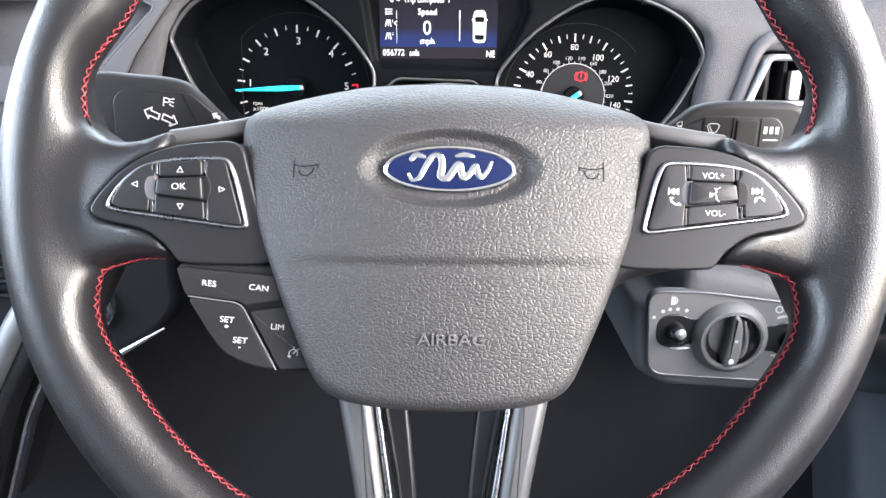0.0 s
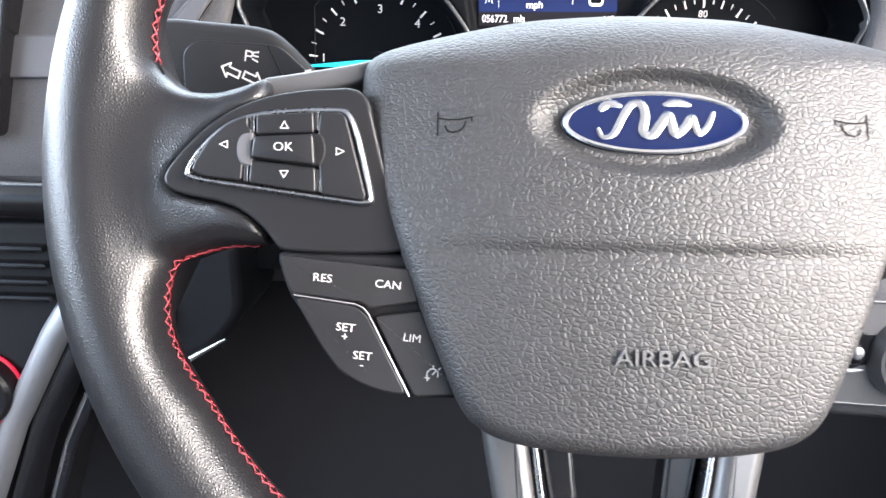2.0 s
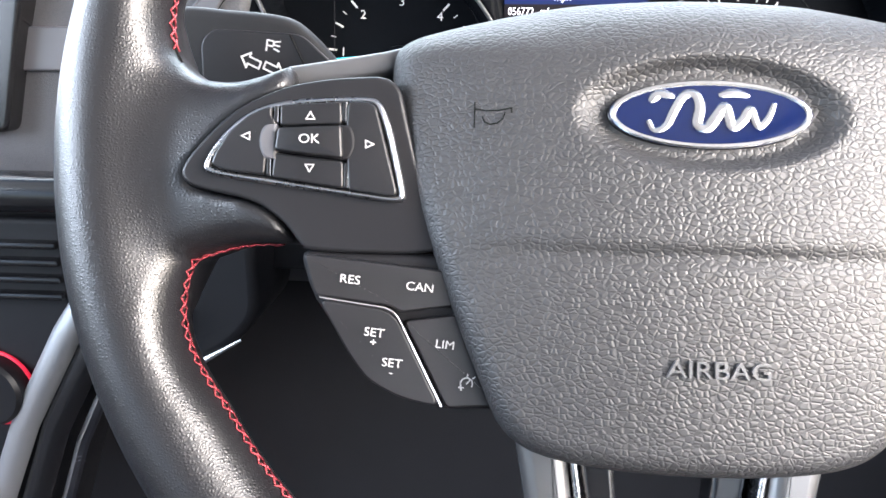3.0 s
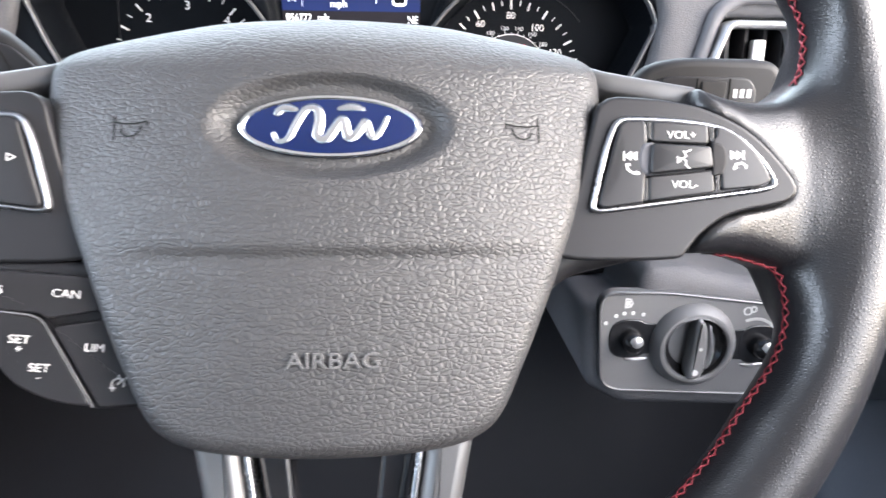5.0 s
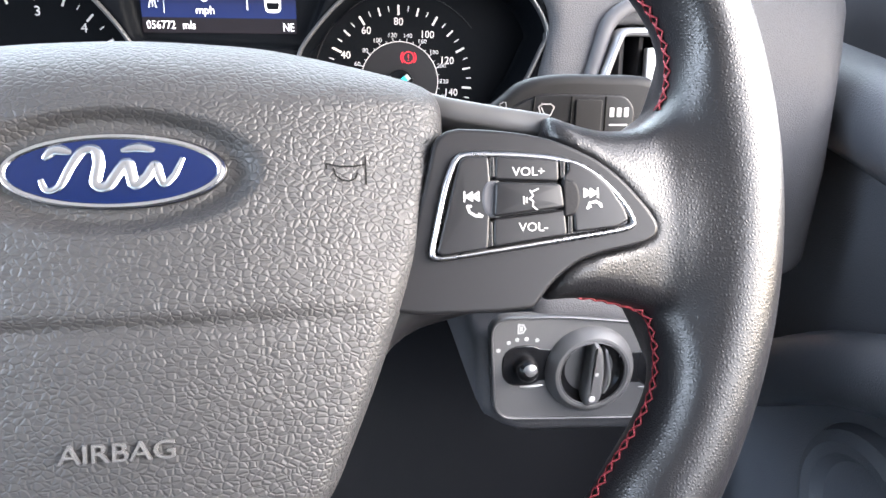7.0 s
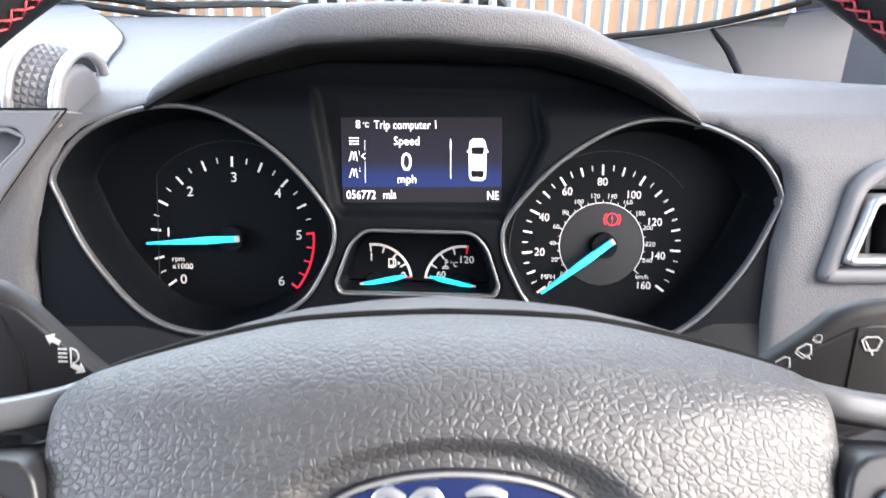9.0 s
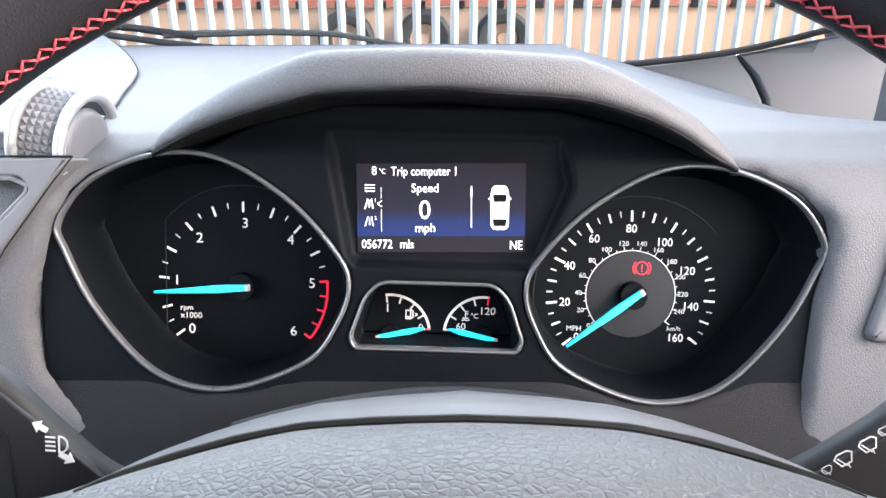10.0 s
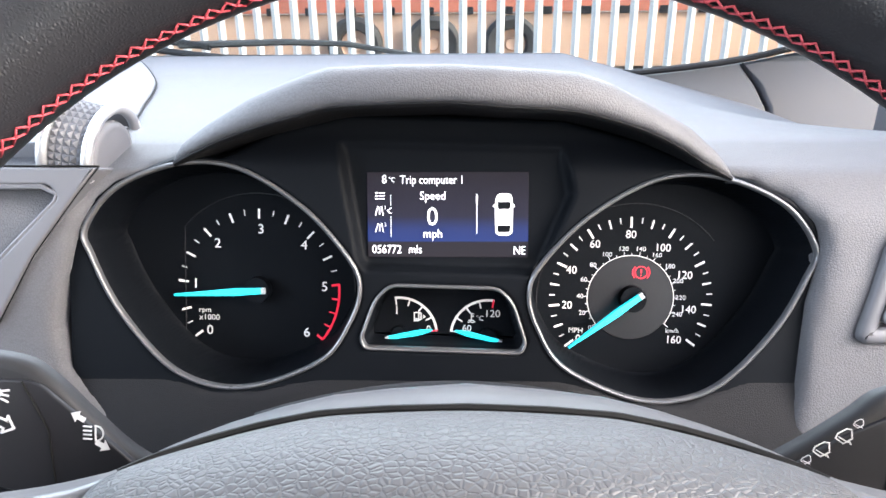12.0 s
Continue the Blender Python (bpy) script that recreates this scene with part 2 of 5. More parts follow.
def lathe(name, profile, material, steps=48, sharp=35):
    """A turned piece round z from pairs of radius and height."""
    verts, faces, n = [], [], len(profile)
    for k in range(steps):
        a = 2 * math.pi * k / steps
        verts += [(r * math.cos(a), r * math.sin(a), h) for r, h in profile]
    for k in range(steps):
        j = (k + 1) % steps
        faces += [(k * n + i, j * n + i, j * n + i + 1, k * n + i + 1) for i in range(n - 1)]
    bm = bmesh.new()
    vs = [bm.verts.new(v) for v in verts]
    for f in faces:
        bm.faces.new([vs[i] for i in f])
    bmesh.ops.remove_doubles(bm, verts=bm.verts, dist=1e-6)
    return bm_mesh(name, bm, material, sharp)


def box(name, size, material, bevel=0.003, segments=3, m=None):
    bm = bmesh.new()
    bmesh.ops.create_cube(bm, size=1.0)
    bmesh.ops.scale(bm, vec=size, verts=bm.verts)
    if bevel:
        bmesh.ops.bevel(bm, geom=list(bm.edges), offset=bevel, segments=segments, profile=0.6, affect="EDGES")
    if m is not None:
        bmesh.ops.transform(bm, matrix=m, verts=bm.verts)
    return bm_mesh(name, bm, material, 35)


def lettering(name, body, size, material, depth=0.0001, wide=1.0, align="CENTER"):
    cu = bpy.data.curves.new(name, "FONT")
    cu.body, cu.size, cu.extrude, cu.align_x, cu.align_y, cu.resolution_u = body, size, depth, align, "CENTER", 3
    ob = bpy.data.objects.new(name, cu)
    me = bpy.data.meshes.new_from_object(ob)
    bpy.data.objects.remove(ob)
    me.transform(Matrix.Diagonal((wide, 1, 1, 1)))
    me.materials.clear()
    me.materials.append(material)
    return me


def strokes(name, lines, width, material, depth=0.00015, closed=()):
    """Flat printed strokes along polylines."""
    bm = bmesh.new()
    for line in lines:
        for a, b in zip(line, line[1:]):
            a, b = Vector((*a, 0)), Vector((*b, 0))
            t = (b - a).normalized()
            s = Vector((-t.y, t.x, 0)) * width / 2
            a, b = a - t * width * 0.4, b + t * width * 0.4
            low = [bm.verts.new(q) for q in (a - s, b - s, b + s, a + s)]
            top = [bm.verts.new(q + Vector((0, 0, depth))) for q in (a - s, b - s, b + s, a + s)]
            bm.faces.new(top)
            for i in range(4):
                bm.faces.new((low[i], low[(i + 1) % 4], top[(i + 1) % 4], top[i]))
    return bm_mesh(name, bm, material, 30)


def arc(x, y, r, a0, a1, steps=16):
    return [(x + r * math.cos(radians(a0 + (a1 - a0) * k / steps)), y + r * math.sin(radians(a0 + (a1 - a0) * k / steps))) for k in range(steps + 1)]


# ---- solid shapes from distance fields ----
def sd_poly(x, y, pts):
    d = np.full(np.shape(x), 1e9)
    s = np.ones(np.shape(x))
    for i, a in enumerate(pts):
        b = pts[i - 1]
        ex, ey = b[0] - a[0], b[1] - a[1]
        wx, wy = x - a[0], y - a[1]
        t = np.clip((wx * ex + wy * ey) / (ex * ex + ey * ey), 0, 1)
        d = np.minimum(d, (wx - ex * t) ** 2 + (wy - ey * t) ** 2)
        c1, c2, c3 = y >= a[1], y < b[1], ex * wy > ey * wx
        s = np.where((c1 & c2 & c3) | (~c1 & ~c2 & ~c3), -s, s)
    return s * np.sqrt(d)


def smin(a, b, k):
    h = np.maximum(k - np.abs(a - b), 0) / k
    return np.minimum(a, b) - h * h * k / 4


def smax(a, b, k):
    return -smin(-a, -b, k)


def prism(d2, w, low, high, r):
    """Distance to an upright prism with rounded rims, from the flat distance of its outline."""
    a, b = d2 + r, np.abs(w - (low + high) / 2) - (high - low) / 2 + r
    return np.minimum(np.maximum(a, b), 0) + np.hypot(np.maximum(a, 0), np.maximum(b, 0)) - r


def net(name, field, low, high, h, material, sharp=0):
    """The surface of a distance field, as one smooth mesh of quads."""
    axes = [np.arange(a, b + h, h) for a, b in zip(low, high)]
    g = field(*np.meshgrid(*axes, indexing="ij"))
    nx, ny, nz = g.shape
    neg = g < 0
    cell = np.zeros((nx - 1, ny - 1, nz - 1), int)
    for o in np.ndindex(2, 2, 2):
        cell += neg[o[0]:nx - 1 + o[0], o[1]:ny - 1 + o[1], o[2]:nz - 1 + o[2]]
    ci = np.argwhere((cell > 0) & (cell < 8))
    total, count = np.zeros((len(ci), 3)), np.zeros(len(ci))
    for o in np.ndindex(2, 2, 2):
        for ax in range(3):
            if o[ax]:
                continue
            p = ci + np.array(o)
            q = p.copy()
            q[:, ax] += 1
            a, b = g[tuple(p.T)], g[tuple(q.T)]
            hit = (a < 0) != (b < 0)
            t = np.where(hit, a / np.where(hit, a - b, 1), 0)
            pos = p.astype(float)
            pos[:, ax] += t
            total += pos * hit[:, None]
            count += hit
    verts = np.array(low) + h * total / count[:, None]
    index = -np.ones(cell.shape, int)
    index[tuple(ci.T)] = np.arange(len(ci))
    faces = []
    for ax in range(3):
        u, v = (ax + 1) % 3, (ax + 2) % 3
        a = neg
        b = np.roll(neg, -1, ax)
        cross = a != b
        cut = [slice(1, n - 1) for n in g.shape]
        e = np.argwhere(cross[tuple(cut)]) + 1
        quad = []
        for du, dv in ((0, 0), (1, 0), (1, 1), (0, 1)):
            c = e.copy()
            c[:, u] -= du
            c[:, v] -= dv
            quad.append(index[tuple(np.minimum(c, np.array(cell.shape) - 1).T)])
        quad = np.stack(quad, 1)
        flip = ~a[tuple(e.T)]
        quad[flip] = quad[flip][:, ::-1]
        faces.append(quad[(quad >= 0).all(1)])
    faces = np.concatenate(faces)
    a, b, c = (verts[faces[:, i]] - verts.mean(0) for i in range(3))
    if np.einsum("ij,ij->i", a, np.cross(b, c)).sum() < 0:
        faces = faces[:, ::-1].copy()
    me = bpy.data.meshes.new(name)
    me.vertices.add(len(verts))
    me.vertices.foreach_set("co", verts.ravel())
    me.loops.add(faces.size)
    me.loops.foreach_set("vertex_index", faces.ravel())
    me.polygons.add(len(faces))
    me.polygons.foreach_set("loop_start", np.arange(0, faces.size, 4))
    me.update(calc_edges=True)
    me.validate()
    me.materials.append(material)
    me.shade_smooth()
    if sharp:
        me.set_sharp_from_angle(angle=radians(sharp))
    return me


# ---- steering wheel ----
wheel = thing("steering_wheel", WHEEL, "black leather steering wheel with red cross-stitching and silver-edged switches", "steering wheel")
RIM_R, RIM_T = 0.1765, 0.0172
SPOKE = [(-0.166, 0.050), (-0.158, 0.032), (-0.146, 0.0268), (-0.116, 0.0275), (-0.114, -0.0285), (-0.130, -0.0300), (-0.150, -0.034), (-0.158, -0.050), (-0.164, -0.058)]
PANEL = [(0.0835, 0.0212), (0.1011, 0.0204), (0.1125, 0.0187), (0.1200, 0.0163), (0.1284, 0.0124), (0.1345, 0.0080), (0.1402, 0.0022), (0.1447, -0.0032), (0.1468, -0.0070), (0.1462, -0.0097), (0.1435, -0.0117), (0.1372, -0.0132), (0.1305, -0.0143),
         (0.1240, -0.0161), (0.1196, -0.0187), (0.1150, -0.0225), (0.1114, -0.0271), (0.1088, -0.0300), (0.0700, -0.0300), (0.0716, -0.0244), (0.0752, -0.0116), (0.0800, 0.0061)]
PANEL = [(-x, y) for x, y in PANEL]


def leather(u, v, w):
    """Rim, grips and the leather-covered spoke roots, in one skin."""
    x = -np.abs(u)
    rho = np.hypot(u, v)
    d = np.hypot(rho - RIM_R, w) - RIM_T
    rise = 0.0050 * np.clip((x + 0.160) / 0.030, 0, 1) ** 1.5 - np.minimum(7.0 * (v + 0.004) ** 2, 0.006) * np.clip((-0.112 - x) / 0.02, 0, 1)
    spoke = smax(prism(sd_poly(x, v, SPOKE), w - rise, -0.024, 0.0120, 0.009), x + 0.1115, 0.003)
    d = smin(d, spoke, 0.012)
    for cx, cy, r in ((-0.1365, 0.0445, 0.0200), (-0.1285, -0.0525, 0.0190)):
        d = smax(d, r - np.hypot(x - cx, v - cy), 0.014)
    pocket = np.maximum(sd_poly(x, v, PANEL) - 0.0004, 0.006 - w)
    return smax(d, -pocket, 0.0025)


part("rim", net("rim", leather, (-0.2035, -0.1975, -0.030), (0.2035, 0.1975, 0.030), 0.0014, LEATHER), wheel, "smooth black grained leather")


def on_leather(p):
    """Drops points onto the leather's skin; gives the points and the normals."""
    e = 1e-4
    for _ in range(8):
        f = leather(*p.T)
        g = np.stack([(leather(*(p + np.eye(3)[i] * e).T) - leather(*(p - np.eye(3)[i] * e).T)) / (2 * e) for i in range(3)], 1)
        g /= np.linalg.norm(g, axis=1)[:, None] + 1e-9
        p = p - g * f[:, None] * 0.9
    return p, g


def seam(name, centre, a0, a1, height):
    """Red baseball stitching round an opening of the wheel."""
    ang = np.radians(np.linspace(a0, a1, 900))
    way = np.stack([np.cos(ang), np.sin(ang)], 1)
    r = np.full(len(ang), 0.03)
    for _ in range(140):
        p = np.array(centre) + way * r[:, None]
        r += np.clip(leather(p[:, 0], p[:, 1], np.full(len(r), height)), 0, 0.004) * 0.7
    p = np.column_stack([np.array(centre) + way * r[:, None], np.full(len(r), height)])
    p = p[np.abs(p[:, 0]) < 0.2]
    step = np.r_[0, np.cumsum(np.linalg.norm(np.diff(p, axis=0), axis=1))]
    s = np.arange(0.001, step[-1], 0.0042)
    p, g = on_leather(np.stack([np.interp(s, step, p[:, i]) for i in range(3)], 1))
    t = np.gradient(p, axis=0)
    t /= np.linalg.norm(t, axis=1)[:, None]
    side = np.cross(g, t)
    verts, faces = [], []
    rng = random.Random(3)

    def thread(a, b, n, r=0.00036):
        a, b, n = Vector(a), Vector(b), Vector(n)
        d = (b - a).normalized()
        x = d.cross(n).normalized()
        mid = (a + b) / 2 + n * 0.0004
        base = len(verts)
        for q, k in ((a, 0.7), (mid, 1.1), (b, 0.7)):
            verts.extend(q + x * r * k * c + n * r * k * z for c, z in ((1, 0), (0.3, 1), (-0.7, 0.7), (-0.7, -0.7), (0.3, -1)))
        for m in range(2):
            faces.extend((base + m * 5 + i, base + m * 5 + (i + 1) % 5, base + m * 5 + 5 + (i + 1) % 5, base + m * 5 + 5 + i) for i in range(5))
        faces.extend((tuple(range(base + 4, base - 1, -1)), tuple(range(base + 10, base + 15))))
    for i in range(len(p) - 2):
        o = g[i] * 0.0003
        k = 0.0019 * (1 + 0.15 * rng.uniform(-1, 1))
        sgn = 1 if i % 2 else -1
        thread(p[i] + side[i] * k * sgn + o, p[i + 1] - side[i + 1] * k * sgn + o, g[i])
        thread(p[i] - side[i] * k * sgn + o, p[i + 1] + side[i + 1] * k * sgn + o, g[i])
    part("stitching", mesh_of(name, verts, faces, THREAD, sharp=0), wheel, "red cross-stitched seam")
    # the butted edges of the hide show as a fine dark line
    line = [Vector(q + n * 0.00005) for q, n in zip(p, g)]
    part("seam", tube("seam", line, 0.0005, GROOVE, sides=5), wheel)


seam("stitching", (0, 0.075), -17.0, 197.0, 0.0005)
seam("stitching", (0, -0.085), -205.5, 25.5, 0.0005)

# airbag cover
PADLINE = [(0.0, 0.0497), (0.020, 0.0491), (0.036, 0.0479), (0.050, 0.0452), (0.0625, 0.0420), (0.0735, 0.0388), (0.0815, 0.0358), (0.0858, 0.0315), (0.0868, 0.0240), (0.0856, 0.0130),
           (0.0824, 0.002), (0.0797, -0.010), (0.0727, -0.0285), (0.0652, -0.0480), (0.0587, -0.0635), (0.0532, -0.0755), (0.0475, -0.0815), (0.038, -0.0852), (0.021, -0.0872)]
PADLINE = PADLINE + [(0, -0.0878)] + [(-x, y) for x, y in PADLINE[:0:-1]]
BADGE_AT = (0.0020, 0.0098)


def pad_height(u, v):
    w = 0.0328 - 1.85 * u * u - 1.25 * (v + 0.052) ** 2
    fade = max(0.0, 1 - (abs(u - 0.003) / 0.066) ** 6)
    w -= fade * 0.0013 * math.exp(-((v + 0.0285) / 0.0022) ** 2)
    w += fade * 0.0012 / (1 + math.exp(-(v + 0.0275) / 0.0014)) * math.exp(-max(0.0, v + 0.0275) / 0.02)
    e = math.hypot((u - BADGE_AT[0]) / 0.0375, (v - BADGE_AT[1]) / 0.0165)
    k = min(1.0, max(0.0, (1.0 - e) / 0.27))
    return w - 0.0046 * k * k * (3 - 2 * k)


def airbag_pad():
    """A domed cover whose top rolls far back over the hub, to the seam of the trim bow."""
    loop = rounded(PADLINE, 8)
    rings = list(np.linspace(0.0, 0.9, 74)) + [0.915, 0.93, 0.945, 0.957, 0.968, 0.977, 0.985, 0.991, 0.996, 0.999, 1.0, 1.0, 0.992, 0.985]
    n, verts, faces = len(loop), [], []
    last = len(rings) - 4
    c = Vector((0, -0.012, 0))
    for k, s in enumerate(rings[1:]):
        for q in loop:
            p = c + (q - c) * s
            top = min(1.0, max(0.0, (q.y - 0.029) / 0.020))
            top = top * top * (3 - 2 * top)
            start = 0.90 - 0.34 * top
            drop = 0.0085 * (1 - top) + (pad_height(q.x, q.y) + 0.0095) * top
            edge = max(0.0, (s - start) / (1 - start)) if k < last else 1.0
            roll = drop * (1 - math.sqrt(max(0.0, 1 - edge ** 2.3)))
            w = pad_height(p.x, p.y) - roll
            if k > last:
                w = pad_height(q.x, q.y) - drop - 0.005 * (k - last)
            verts.append((p.x, p.y, w))
    m = len(rings) - 1
    verts.append((c.x, c.y, pad_height(c.x, c.y)))
    for r in range(m - 1):
        faces += [(r * n + i, (r + 1) * n + i, (r + 1) * n + (i + 1) % n, r * n + (i + 1) % n) for i in range(n)]
    faces += [(len(verts) - 1, i, (i + 1) % n) for i in range(n)]
    return mesh_of("airbag_pad", verts, [f[::-1] for f in faces], PAD, sharp=0)


part("airbag_pad", airbag_pad(), wheel, "dark grey grained vinyl airbag cover")


def lay(me, u, v, lift, height=pad_height, turn=0.0):
    """Moves flat artwork to (u, v) and lays it on a curved face."""
    me.transform(pose(u, v, 0, 0, 0, turn))
    for q in me.vertices:
        q.co.z += height(q.co.x, q.co.y) + lift
    return me


part("word", lay(lettering("word", "AIRBAG", 0.0064, EMBOSS, 0.0008, 1.20), 0.0035, -0.0577, 0.0002), wheel, "raised lettering moulded into the cover")
for s, x in ((1, -0.0560), (-1, 0.0588)):
    lines = [[(-0.0052 * s, -0.0036), (-0.0052 * s, 0.0034)], [(-0.0052 * s, 0.0016), (-0.002 * s, 0.0010), (0.0015 * s, 0.0010), (0.0050 * s, 0.0016), (0.0050 * s, 0.0004)],
             [(-0.0030 * s, -0.0008), (-0.0024 * s, -0.0022), (-0.0008 * s, -0.0029), (0.0012 * s, -0.0026), (0.0026 * s, -0.0014), (0.0032 * s, 0.0004)]]
    part("horn_mark", lay(strokes("horn_mark", lines, 0.00042, GROOVE, 0.00012), x, 0.0095, 0.00012), wheel, "debossed horn symbol")

# oval badge: blue enamel, silver rim and plain silver flourishes
bu, bv = BADGE_AT
bw = 0.0245
badge = part("badge", slab("badge", [Vector((bu + 0.0272 * math.cos(a), bv + 0.0098 * math.sin(a), 0)) for a in np.linspace(0, 2 * math.pi, 73)[:-1]],
                           bw - 0.004, bw - 0.0006, GLOSS, 0.0008), wheel, "blue oval badge with silver rim")
for corner in badge.data.vertices:  # it leans with the slope of the pad
    corner.co.z -= 0.15 * (corner.co.y - bv)


def oval(rx, ry, n=96):
    return [Vector((bu + rx * math.cos(a), bv + ry * math.sin(a), 0)) for a in np.linspace(0, 2 * math.pi, n + 1)[:-1]]


def dome(x, y):
    return 0.0012 * (1 - ((x - bu) / 0.0272) ** 2 - ((y - bv) / 0.0098) ** 2) - 0.15 * (y - bv)


def domed_oval(name, rx, ry, lift, material):
    verts, faces, n = [(bu, bv, bw + dome(bu, bv) + lift)], [], 96
    for k in range(1, 9):
        for q in oval(rx * k / 8, ry * k / 8, n):
            verts.append((q.x, q.y, bw + dome(q.x, q.y) + lift))
    for i in range(n):
        faces.append((0, 1 + i, 1 + (i + 1) % n))
        faces += [(1 + r * n + i, 1 + (r + 1) * n + i, 1 + (r + 1) * n + (i + 1) % n, 1 + r * n + (i + 1) % n) for r in range(7)]
    return mesh_of(name, verts, faces, material, sharp=0)


part("enamel", domed_oval("enamel", 0.0268, 0.0095, 0.0, BLUE), badge)
ring = [Vector((q.x, q.y, bw + dome(q.x, q.y) + 0.0001)) for q in oval(0.0257, 0.0087)]
part("rim_line", tube("rim_line", ring, 0.0008, CHROME, sides=6, closed=True, flat=0.5), badge, "silver line")


def flourish(points, radius):
    path = [Vector((bu + q.x, bv + q.y, bw + dome(bu + q.x, bv + q.y) + 0.0002)) for q in rounded(points, 6, closed=False)]
    part("flourish", tube("flourish", path, radius, CHROME, sides=6, flat=0.45, taper=lambda t: 0.55 + 0.9 * math.sin(math.pi * t) ** 0.7), badge, "silver flourish")


# plain curling strokes stand for the maker's mark
flourish([(-0.0165, -0.0020), (-0.0150, -0.0046), (-0.0120, -0.0036), (-0.0096, 0.0010), (-0.0070, 0.0050), (-0.0040, 0.0052), (-0.0030, 0.0016), (-0.0036, -0.0030), (-0.0010, -0.0038), (0.0016, -0.0004), (0.0036, 0.0020), (0.0046, -0.0010), (0.0056, -0.0036), (0.0084, -0.0014),
          (0.0102, 0.0014), (0.0112, -0.0012), (0.0124, -0.0034), (0.0148, -0.0010), (0.0166, 0.0030)], 0.0010)
flourish([(-0.0160, 0.0030), (-0.0135, 0.0054), (-0.0095, 0.0046)], 0.0010)
flourish([(0.0020, 0.0050), (0.0060, 0.0058), (0.0100, 0.0050)], 0.0009)

# hub cover behind the pad
HUB = [(0, 0.037), (0.05, 0.032), (0.085, 0.022), (0.125, 0.012), (0.122, -0.024), (0.098, -0.0305), (0.071, -0.0365), (0.052, -0.074), (0.03, -0.088)]
HUB = HUB + [(-x, y) for x, y in HUB[:0:-1]]
part("hub_cover", slab("hub_cover", corners(HUB, 0.012), -0.034, 0.010, SATIN, 0.006), wheel, "satin black plastic")


TRIM_U = (0.0, 0.020, 0.036, 0.050, 0.0625, 0.0735, 0.0830, 0.0900, 0.1050, 0.1195)
TRIM_V = (0.0502, 0.0496, 0.0484, 0.0457, 0.0424, 0.0388, 0.0345, 0.0322, 0.0294, 0.0272)
TRIM_W = (-0.0112, -0.0112, -0.0110, -0.0105, -0.0085, -0.004, 0.001, 0.003, 0.004, 0.004)


def upper_trim():
    """The painted bow over the pad, from one spoke to the other."""
    verts, faces, n = [], [], 81
    for i in range(n):
        u = -0.1195 + 0.239 * i / (n - 1)
        v, w = float(np.interp(abs(u), TRIM_U, TRIM_V)), float(np.interp(abs(u), TRIM_U, TRIM_W))
        f = min(1.0, abs(u) / 0.1)
        rise = 0.0048 * (1 - f) + 0.0008
        sect = [(-0.0085, -0.022), (-0.0068, -0.0010), (-0.0058, 0.0), (-0.0022, 0.0004), (-0.0008, -0.0001), (0.0000, -0.0012), (0.0005, -0.0030), (rise * 0.45, -0.0085), (rise * 0.8, -0.014), (rise * 0.85, -0.019), (rise * 0.3, -0.022)]
        verts += [(u, v + a, w + b) for a, b in sect]
    k = len(sect)
    for i in range(n - 1):
        faces += [(i * k + j, i * k + (j + 1) % k, (i + 1) * k + (j + 1) % k, (i + 1) * k + j) for j in range(k)]
    faces += [tuple(range(k)), tuple(range((n - 1) * k, n * k))[::-1]]
    bm = bmesh.new()
    vs = [bm.verts.new(v) for v in verts]
    for f in faces:
        bm.faces.new([vs[i] for i in f])
    return bm_mesh("upper_trim", bm, TRIM, 60)


part("upper_trim", upper_trim(), wheel, "smooth grey painted trim bow")
gap = [Vector((u, float(np.interp(abs(u), TRIM_U, TRIM_V)) + 0.0002, float(np.interp(abs(u), TRIM_U, TRIM_W)) - 0.0002)) for u in np.linspace(-0.08, 0.08, 61)]
part("seam", tube("seam", gap, 0.0010, GROOVE, sides=6), wheel, "dark gap between pad and trim")


def mirror(points, side):
    return [(-x * side, y) for x, y in points]


# switch panels left and right; side -1 is the driver's left
CHROME_LOOP = [(0.1393, -0.0056), (0.1380, -0.0026), (0.1346, 0.0022), (0.1298, 0.0070), (0.1250, 0.0102), (0.1200, 0.0121), (0.1130, 0.0135), (0.1030, 0.0143), (0.0925, 0.0145), (0.0890, 0.0140), (0.0870, 0.0117), (0.0846, 0.0056), (0.0824, -0.0036), (0.0804, -0.0122),
               (0.0804, -0.0144), (0.0822, -0.0155), (0.0857, -0.0153), (0.1005, -0.0134), (0.1165, -0.0113), (0.1326, -0.0092), (0.1374, -0.0082), (0.1391, -0.0071)]


def chaikin(points, times=2):
    p = [Vector((x, y, 0)) for x, y in points]
    for _ in range(times):
        p = [q for i, a in enumerate(p) for q in (a * 0.78 + p[(i + 1) % len(p)] * 0.22, a * 0.22 + p[(i + 1) % len(p)] * 0.78)]
    return p


BTN_OUT = [(0.1366, -0.0054), (0.1354, -0.0022), (0.1312, 0.0040), (0.1262, 0.0084), (0.1222, 0.0105), (0.1190, 0.0114), (0.1190, 0.0084), (0.1178, 0.0074), (0.1178, 0.0058), (0.1188, -0.0012), (0.1203, -0.0027), (0.1208, -0.0084), (0.1330, -0.0072)]
BTN_IN = [(0.0972, 0.0128), (0.0914, 0.0129), (0.0891, 0.0118), (0.0825, -0.0126), (0.0833, -0.0137), (0.0852, -0.0138), (0.0965, -0.0122), (0.0970, -0.0040), (0.0975, 0.0062)]
BTN_UP = [(0.1166, 0.0117), (0.0990, 0.0128), (0.0986, 0.0064), (0.1166, 0.0057)]
